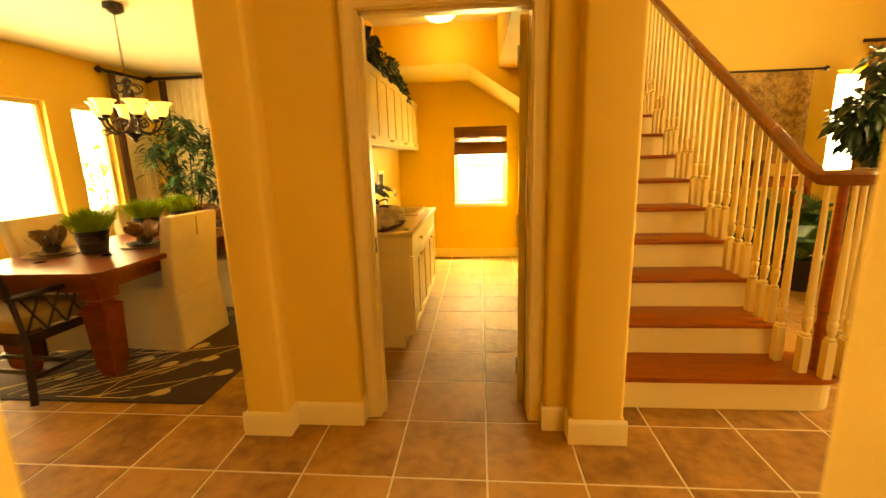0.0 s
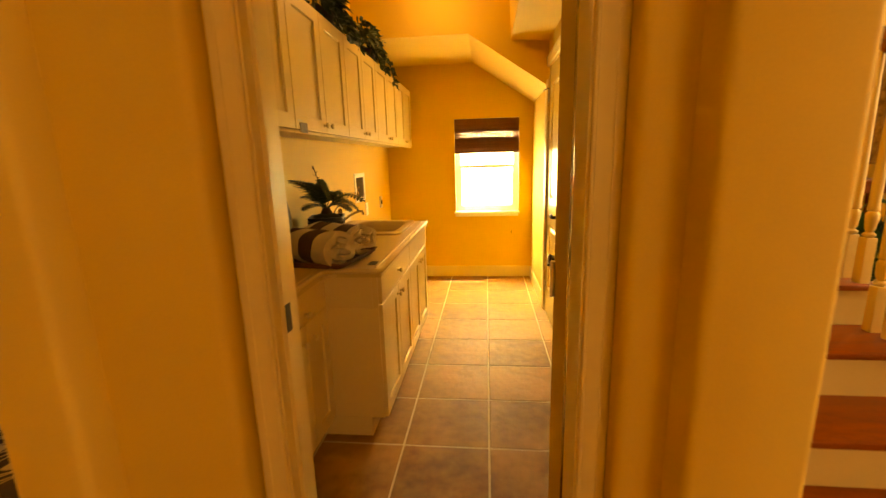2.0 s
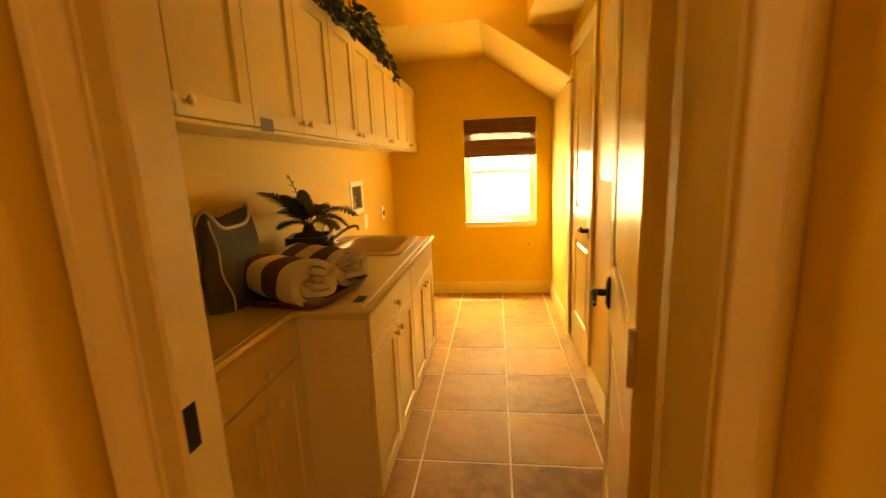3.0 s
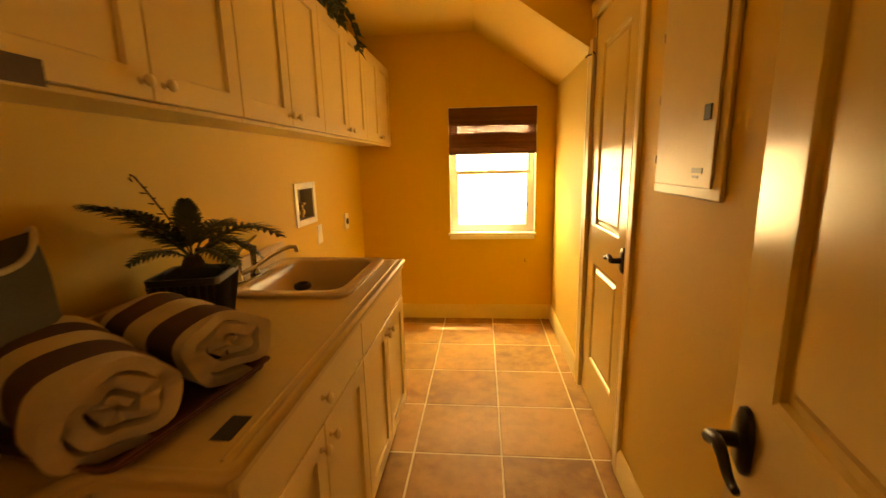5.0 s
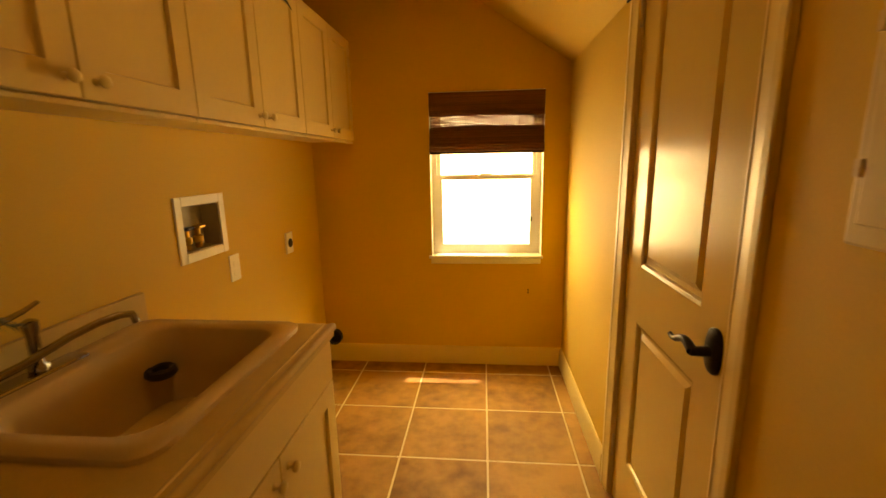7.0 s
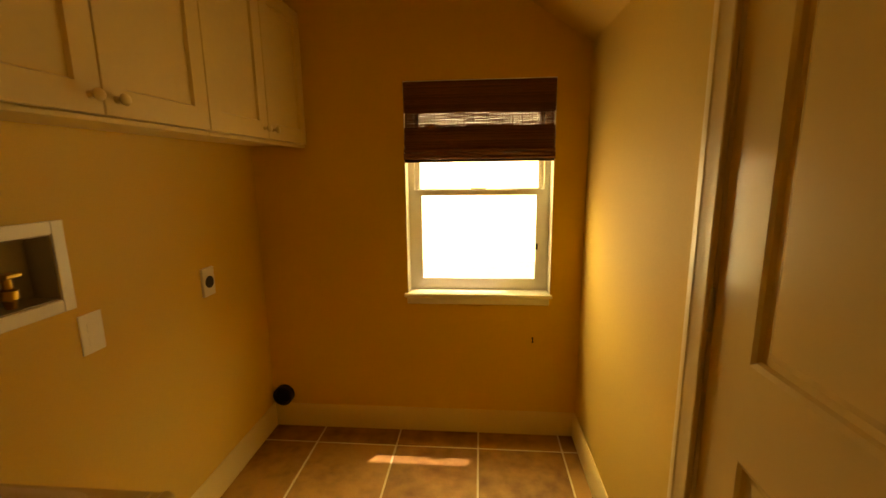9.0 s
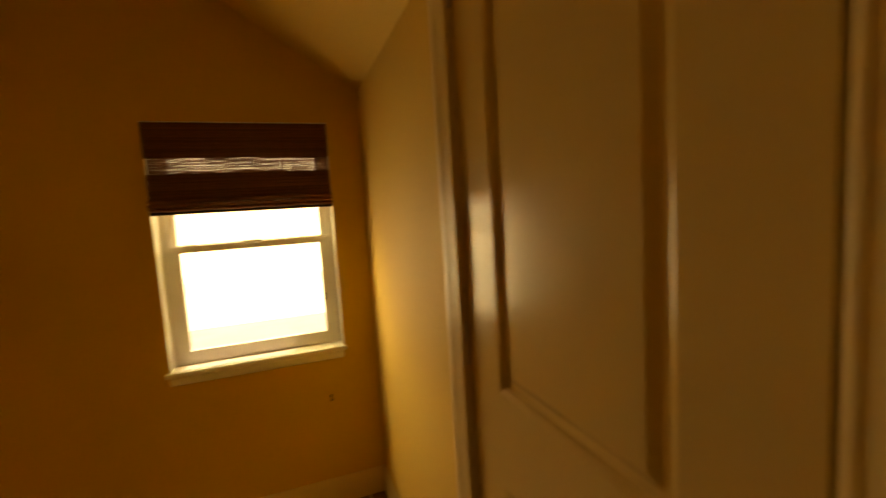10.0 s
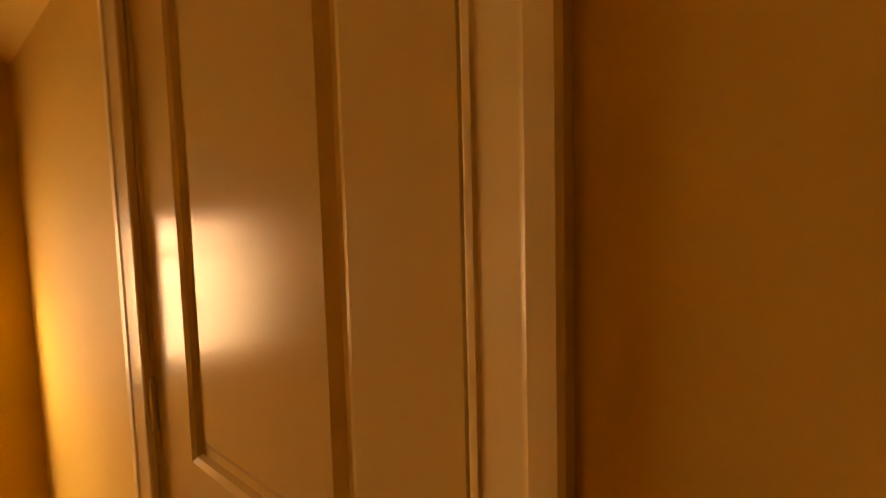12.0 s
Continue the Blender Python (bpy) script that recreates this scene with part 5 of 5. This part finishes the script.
for k, (x, y) in enumerate(PODS):
    for branch in range(2):
        a, ln, cv = rg.uniform(0.35, 1.0), rg.uniform(0.5, 1.0), rg.uniform(-0.4, 0.4)
        ox = 0.0 if branch == 0 else rg.uniform(-0.15, 0.15)
        pts = [Vector((x + ox - ln * t * math.cos(a + cv * t), y - ln * t * math.sin(a + cv * t), 0.0135)) for t in [i / 10 for i in range(11)]]
        pts = [p for p in pts if -3.95 < p.x < -1.15 and 2.31 < p.y < 5.35]
        if len(pts) < 3:
            continue
        bm = bmesh.new()
        vs = []
        for i, p in enumerate(pts):
            d = (pts[min(i + 1, len(pts) - 1)] - pts[max(i - 1, 0)]).normalized()
            n_ = Vector((-d.y, d.x, 0)) * 0.005
            vs.append((bm.verts.new(p + n_), bm.verts.new(p - n_)))
        for q, w in zip(vs, vs[1:]):
            bm.faces.new((q[0], q[1], w[1], w[0]))
        part("stem_motif", bm, RUGP, rug)
        if branch == 0:
            bm = bmesh.new()
            d = Vector((math.cos(a), math.sin(a), 0))
            side = Vector((-d.y, d.x, 0))
            rim_ = [Vector((x, y, 0.0142)) + d * (0.058 * math.cos(t)) + side * (0.038 * math.sin(t) * (1.0 + 0.25 * math.cos(t))) for t in [2 * math.pi * i / 18 for i in range(18)]]
            bm.faces.new([bm.verts.new(p) for p in rim_ if p.x < -1.14])
            part("pod_motif", bm, RUGP, rug)

# table
table = thing("dining_table", "polished cherry dining table with heavy tapered legs", "table")
TX0, TX1, TY0, TY1, TZ = -2.80, -1.735, 2.40, 5.0, 0.75
part("tabletop", prism(bmesh.new(), [(TX0 + 0.12, TY0), (TX1 - 0.04, TY0), (TX1, TY0 + 0.04), (TX1, TY1), (TX0, TY1), (TX0, TY0 + 0.12)], "z", TZ - 0.035, TZ), TABLEW, table)
bm = bmesh.new()
a_, b_, c_, d_ = TX0 + 0.12, TX1 - 0.12, TY0 + 0.10, TY1 - 0.12
for q in ((a_, b_, c_, c_ + 0.025), (a_, b_, d_ - 0.025, d_), (a_, a_ + 0.025, c_ + 0.025, d_ - 0.025), (b_ - 0.025, b_, c_ + 0.025, d_ - 0.025)):
    part("apron", B(*q, TZ - 0.145, TZ - 0.036), TABLEW, table)
for x in (TX0 + 0.22, TX1 - 0.22):
    for y in (TY0 + 0.21, TY1 - 0.21):
        bm = bmesh.new()
        last = None
        for w, z in ((0.045, 0.012), (0.062, 0.10), (0.075, 0.46), (0.078, 0.485), (0.05, 0.505), (0.05, 0.525), (0.072, 0.54), (0.075, TZ - 0.036)):
            ring = [bm.verts.new((x + u * w, y + v * w, z)) for u, v in ((-1, -1), (1, -1), (1, 1), (-1, 1))]
            if last:
                for i in range(4):
                    bm.faces.new((last[i], last[(i + 1) % 4], ring[(i + 1) % 4], ring[i]))
            else:
                bm.faces.new(ring[::-1])
            last = ring
        bm.faces.new(last)
        part("leg", bm, TABLEW, table, "heavy tapered cherry leg")


# slipcovered chairs
def slip_chair():
    th = thing("slipcovered_chair", "parsons chair in a cream linen slipcover with a skirt", "chair", "dining chairs")
    bm = bmesh.new()
    last = None
    for (x0, x1, w, z, r) in ((-0.055, 0.055, 0.238, 0.42, 0.02), (-0.085, 0.02, 0.240, 0.75, 0.02), (-0.115, -0.03, 0.243, 0.985, 0.02), (-0.108, -0.04, 0.236, 1.0, 0.02)):
        ring = [bm.verts.new((u, v, z)) for u, v in rrect(x0 + 0.0, x1, -w, w, r, 3)]
        if last:
            for i in range(len(ring)):
                bm.faces.new((last[i], last[(i + 1) % len(ring)], ring[(i + 1) % len(ring)], ring[i]))
        else:
            bm.faces.new(ring[::-1])
        last = ring
    bm.faces.new(last)
    back = part("backrest", bm, LINEN, th, "", 50)
    part("seam", tube(bmesh.new(), [(-0.122, 0.004, 0.978), (-0.116, 0.0, 0.90), (-0.107, -0.003, 0.84)], 0.003, 5), CURB, back, "dark tie slit")
    part("seat", B(0.056, 0.52, -0.245, 0.245, 0.40, 0.485, bevel=0.025, seg=3), LINEN, th, "", 50)
    bm = bmesh.new()
    n = 96
    lo, hi = [], []
    base = rrect(-0.06, 0.525, -0.245, 0.245, 0.02, 23)
    for i, (u, v) in enumerate(base):
        fl = 1.0 + 0.045 + 0.012 * math.sin(i * 1.1)
        lo.append(bm.verts.new(((u - 0.23) * fl + 0.23, v * fl, 0.016)))
        hi.append(bm.verts.new((u, v, 0.425)))
    for i in range(len(base)):
        bm.faces.new((lo[i], lo[(i + 1) % len(base)], hi[(i + 1) % len(base)], hi[i]))
    bm.faces.new(hi)
    part("skirt", bm, LINEN, th, "pleated linen skirt", 60)
    for sy in (-1, 1):
        part("pleat", tube(bmesh.new(), [(-0.062, sy * 0.243, 0.42), (-0.072, sy * 0.252, 0.02)], 0.004, 5), LINEN, th)
    return th


ch = slip_chair()
ch.matrix_basis = pose(-1.76, 3.20, 0, 0, 0, 176)
copy_thing(ch, pose(-1.80, 4.15, 0, 0, 0, 180))
copy_thing(ch, pose(-2.86, 3.17, 0, 0, 0, 4))
copy_thing(ch, pose(-2.90, 4.15, 0, 0, 0, 0))


# lattice armchair
def lattice_chair(at, rz):
    th = thing("lattice_armchair", "dark wooden armchair with lattice sides and a tan cushion", "chair", "dining chairs", at=at, rz=rz)
    w, d = 0.27, 0.50
    for sx in (-1, 1):
        part("rear_leg", tube(bmesh.new(), [(sx * w, 0.0, 0.014), (sx * w, 0.03, 0.42), (sx * w, 0.0, 0.68), (sx * w, -0.09, 1.05)], 0.024, 4, 0.018), DARK, th)
        part("front_leg", tube(bmesh.new(), [(sx * w, d, 0.014), (sx * w, d, 0.64)], 0.021, 4), DARK, th)
        part("arm", B(sx * w - 0.03, sx * w + 0.03, -0.01, d + 0.03, 0.635, 0.662, bevel=0.006), DARK, th)
        part("side_rail", B(sx * w - 0.012, sx * w + 0.012, 0.02, d - 0.02, 0.37, 0.425), DARK, th)
        for k in range(4):
            y = 0.045 + k * 0.115
            part("lattice", tube(bmesh.new(), [(sx * w, y, 0.43), (sx * w, y + 0.105, 0.635)], 0.007, 5), DARK, th)
            part("lattice", tube(bmesh.new(), [(sx * w, y + 0.105, 0.43), (sx * w, y, 0.635)], 0.007, 5), DARK, th)
        part("stretcher", B(sx * w - 0.01, sx * w + 0.01, 0.02, d - 0.02, 0.16, 0.185), DARK, th)
    part("front_rail", B(-w + 0.02, w - 0.02, d - 0.012, d + 0.012, 0.37, 0.425), DARK, th)
    part("rear_rail", B(-w + 0.02, w - 0.02, 0.018, 0.042, 0.37, 0.425), DARK, th)
    part("stretcher", B(-w + 0.02, w - 0.02, 0.24, 0.26, 0.16, 0.185), DARK, th)
    part("stretcher", B(-w + 0.02, w - 0.02, 0.005, 0.025, 0.20, 0.225), DARK, th)
    part("crest_rail", tube(bmesh.new(), [(-w, -0.085, 1.03), (0, -0.10, 1.05), (w, -0.085, 1.03)], 0.028, 6), DARK, th)
    part("back_rail", B(-w + 0.02, w - 0.02, -0.012, 0.012, 0.66, 0.70), DARK, th)
    for k in range(5):
        x = -0.25 + k * 0.1
        part("back_lattice", tube(bmesh.new(), [(x, -0.005, 0.70), (x + 0.1, -0.085, 1.02)], 0.007, 5), DARK, th)
        part("back_lattice", tube(bmesh.new(), [(x + 0.1, -0.005, 0.70), (x, -0.085, 1.02)], 0.007, 5), DARK, th)
    part("cushion", B(-w + 0.02, w - 0.02, 0.03, d - 0.015, 0.426, 0.53, bevel=0.035, seg=3), node_mat("cushion_tan", (0.42, 0.28, 0.13), 0.9, 0.12, 6, 240, 0.3), th, "tan seat cushion", 50)


lattice_chair((-2.38, 2.245, 0), -4)

# place settings, glasses, grass pots
WOODP = node_mat("charger_wood", (0.45, 0.26, 0.10), 0.35, 0.15, 10, 60, 0.03)
PLATE = node_mat("plate_dark", (0.10, 0.10, 0.09), 0.2, 0.1, 8, 60, 0.0)
NAPK = node_mat("napkin_print", (0.30, 0.13, 0.04), 0.7, 0.2, 28, 120, 0.2, tint=(0.02, 0.01, 0.006))
CLEAR = glass_mat("clear_glass")


def setting_place(x, y, tall):
    ch_ = thing("charger_plate", "round tan wooden charger plate on the table", "plate", "place settings", at=(x, y, TZ))
    part("disc", lathe(bmesh.new(), [(0.12, 0), (0.165, 0.008), (0.168, 0.013), (0.16, 0.013), (0.12, 0.006), (0.004, 0.006)], n=28), WOODP, ch_, "", 40)
    pl = thing("dinner_plate", "dark dinner plate on a charger", "plate", "place settings", at=(x, y, TZ + 0.013))
    part("disc", lathe(bmesh.new(), [(0.08, -0.006), (0.125, 0.012), (0.126, 0.016), (0.118, 0.016), (0.08, 0.002), (0.004, 0.002)], n=28), PLATE, pl, "", 40)
    nk = thing("folded_napkin", "animal-print napkin folded upright in a ring", "napkin", "place settings", at=(x, y, TZ + 0.015))
    part("ring", lathe(bmesh.new(), [(0.035, 0), (0.055, 0.03), (0.05, 0.06), (0.03, 0.075), (0.004, 0.076)], n=16), DARK, nk, "dark napkin ring", 50)
    rg = random.Random(int(x * 100))
    for k in range(11):
        a = k * 0.62
        bm = bmesh.new()
        blade(bm, (0, 0, 0.05), (math.cos(a) * 0.8, math.sin(a) * 0.8, tall), (math.sin(a), -math.cos(a), 0.6), rg.uniform(0.15, 0.27), rg.uniform(0.09, 0.14), rg.uniform(0.1, 0.5), 0.45, 4)
        part("fold", bm, NAPK, nk, "", 60)


for x, y, tl in ((-2.56, 2.92, 1.6), (-2.12, 3.24, 1.0), (-2.02, 4.15, 1.0), (-2.52, 4.55, 1.1)):
    setting_place(x, y, tl)
for x, y in ((-2.13, 2.90), (-2.10, 3.62), (-2.42, 2.70)):
    g = thing("martini_glass", "clear martini glass on the table", "glass", "glasses", at=(x, y, TZ))
    part("bowl", lathe(bmesh.new(), [(0.034, 0), (0.034, 0.003), (0.005, 0.008), (0.004, 0.09), (0.055, 0.165), (0.053, 0.165), (0.003, 0.095)], n=20), CLEAR, g, "", 50)
GRASS = node_mat("grass_green", (0.28, 0.42, 0.04), 0.5, 0.2, 10, 60, 0.0, tint=(0.07, 0.15, 0.015))
for i, (x, y) in enumerate(((-2.30, 2.99), (-2.50, 3.74), (-2.52, 4.22))):
    gp = thing("grass_pot", "bright green grass tuft in a dark ribbed pot", "potted plant", "grass pots on the table", at=(x, y, TZ))
    part("pot", lathe(bmesh.new(), [(0.078, 0), (0.084, 0.03), (0.088, 0.034), (0.084, 0.038), (0.092, 0.075), (0.096, 0.079), (0.092, 0.083), (0.100, 0.12), (0.104, 0.124), (0.100, 0.128), (0.106, 0.165), (0.096, 0.165), (0.02, 0.145)], n=20), POT, gp, "dark ribbed pot", 30)
    rg = random.Random(90 + i)
    bm = bmesh.new()
    for k in range(900):
        a, t = rg.uniform(0, 6.283), rg.uniform(0.0, 0.95)
        blade(bm, (rg.gauss(0, 0.035), rg.gauss(0, 0.035), 0.145), (math.cos(a) * t, math.sin(a) * t, 1.0), (rg.uniform(-1, 1), rg.uniform(-1, 1), 0.3), rg.uniform(0.16, 0.27), 0.008, 0.25, 0.1, 3)
    tagged(part("grass", bm, GRASS, gp, "fine green grass blades"), kind="stuff")

tree = thing("indoor_tree", "leafy dark green indoor tree beside the curtains", "plant", at=(-3.40, 5.65, 0))
part("pot", lathe(bmesh.new(), [(0.16, 0), (0.2, 0.3), (0.21, 0.34), (0.18, 0.34), (0.02, 0.3)], n=20), POT, tree, "dark pot", 40)
bm = bmesh.new()
rg = random.Random(5)
heads = []
for k in range(7):
    a = k * 0.95
    top = (0.42 * math.cos(a) * rg.uniform(0.5, 1), 0.30 * math.sin(a), rg.uniform(0.95, 1.75))
    tube(bm, [(0.03 * math.cos(a), 0.03 * math.sin(a), 0.3), (top[0] * 0.4, top[1] * 0.4, top[2] * 0.6), top], 0.014, 6, 0.006)
    heads.append(top)
part("stem", bm, BARK, tree)
TREEM = node_mat("tree_leaf", (0.04, 0.13, 0.05), 0.4, 0.25, 10, 60, 0.0, tint=(0.015, 0.05, 0.02))
for k, h in enumerate(heads + [(0.2, 0.0, 1.3), (-0.25, 0.05, 1.15), (0.0, -0.1, 1.65), (0.3, 0.1, 1.0), (0.42, -0.05, 1.55), (-0.35, 0.0, 1.6), (0.1, -0.15, 1.85)]):
    bm = bmesh.new()
    for q in range(50):
        a = rg.uniform(0, 6.283)
        blade(bm, Vector(h) + Vector((rg.gauss(0, 0.05), rg.gauss(0, 0.05), rg.gauss(0, 0.09))), (math.cos(a), math.sin(a), rg.uniform(-0.3, 0.6)), (0, 0, 1), rg.uniform(0.14, 0.24), rg.uniform(0.04, 0.065), rg.uniform(0.2, 0.6), 0.25, 3)
    part("crown", bm, TREEM, tree)

# ---- outside ----
shrub = thing("garden_shrub", "sunlit yellow-green shrub outside the dining window", "shrub", at=(-5.7, 6.75, -0.15))
part("stem", tube(tube(bmesh.new(), [(0, 0, 0), (0.05, 0, 0.7), (0.0, 0.05, 1.9)], 0.03, 6, 0.01), [(0.04, 0, 0.6), (0.0, -0.3, 1.3)], 0.015, 5, 0.006), BARK, shrub)
for k in range(5):
    foliage("crown", shrub, GRASS, (0.1 * math.sin(k * 2), 0.35 * math.cos(k * 1.7), 0.7 + 0.3 * k), (0.25, 0.35, 0.2), 60, 0.10, 200 + k)
GLOW = glow_mat("hazy_daylight", (1.0, 0.88, 0.60), 1.5)
setting("backdrop_1", B(-12.0, 3.55, 16.0, 16.05, -1.0, 8.0), glow_mat("sunlit_haze", (1.0, 0.93, 0.64), 3.6), "bright hazy daylight beyond the window", "backdrop")
setting("ground", B(-40, 40, 6.2, 60, -0.3, -0.15), node_mat("patio", (0.82, 0.80, 0.70), 0.9, 0.08, 2, 60, 0.2), "pale sunlit patio outside", "ground")
setting("backdrop_2", B(-6.6, -6.55, 0.0, 8.5, -1.0, 4.0), GLOW, "bright hazy daylight beyond the window", "backdrop")
setting("backdrop_3", B(3.6, 7.2, 8.1, 8.15, -1.0, 4.0), GLOW, "bright hazy daylight beyond the window", "backdrop")

# ---- floor tiles ----
floor = bpy.data.objects["floor"]
PIT, TX, TY = 0.4064, 0.0795, 2.188
variants = []
for v in range(6):
    bm = bmesh.new()
    h = PIT / 2 - 0.0042
    box(bm, -h, h, -h, h, -0.010, 0.0, bevel=0.0022)
    rg = random.Random(v)
    bmesh.ops.transform(bm, verts=bm.verts, matrix=pose(0, 0, 0, rg.uniform(-0.05, 0.05), rg.uniform(-0.05, 0.05), 0))
    bmesh.ops.recalc_face_normals(bm, faces=bm.faces)
    me = bpy.data.meshes.new("tile")
    bm.to_mesh(me)
    bm.free()
    me.materials.append(TILE)
    variants.append(me)
rg = random.Random(4)
rest = bmesh.new()
for i in range(-12, 18):
    for j in range(-10, 15):
        x, y = TX + PIT * (i + 0.5), TY + PIT * (j + 0.5)
        near = (-0.95 < x < 1.3 and 2.0 < y < 6.1) or (-2.6 < x < 2.9 and 0.6 < y < 2.6)
        if near:
            o = new("tile", rg.choice(variants))
            o.location = (x, y, rg.uniform(-0.0006, 0.0004))
            o.parent = floor
        elif -4.6 < x < 7.0 and -4.0 < y < 7.9:
            h = PIT / 2 - 0.0042
            box(rest, x - h, x + h, y - h, y + h, -0.010, 0.0)
tagged(part("far_tiles", rest, TILE, floor), kind="stuff")
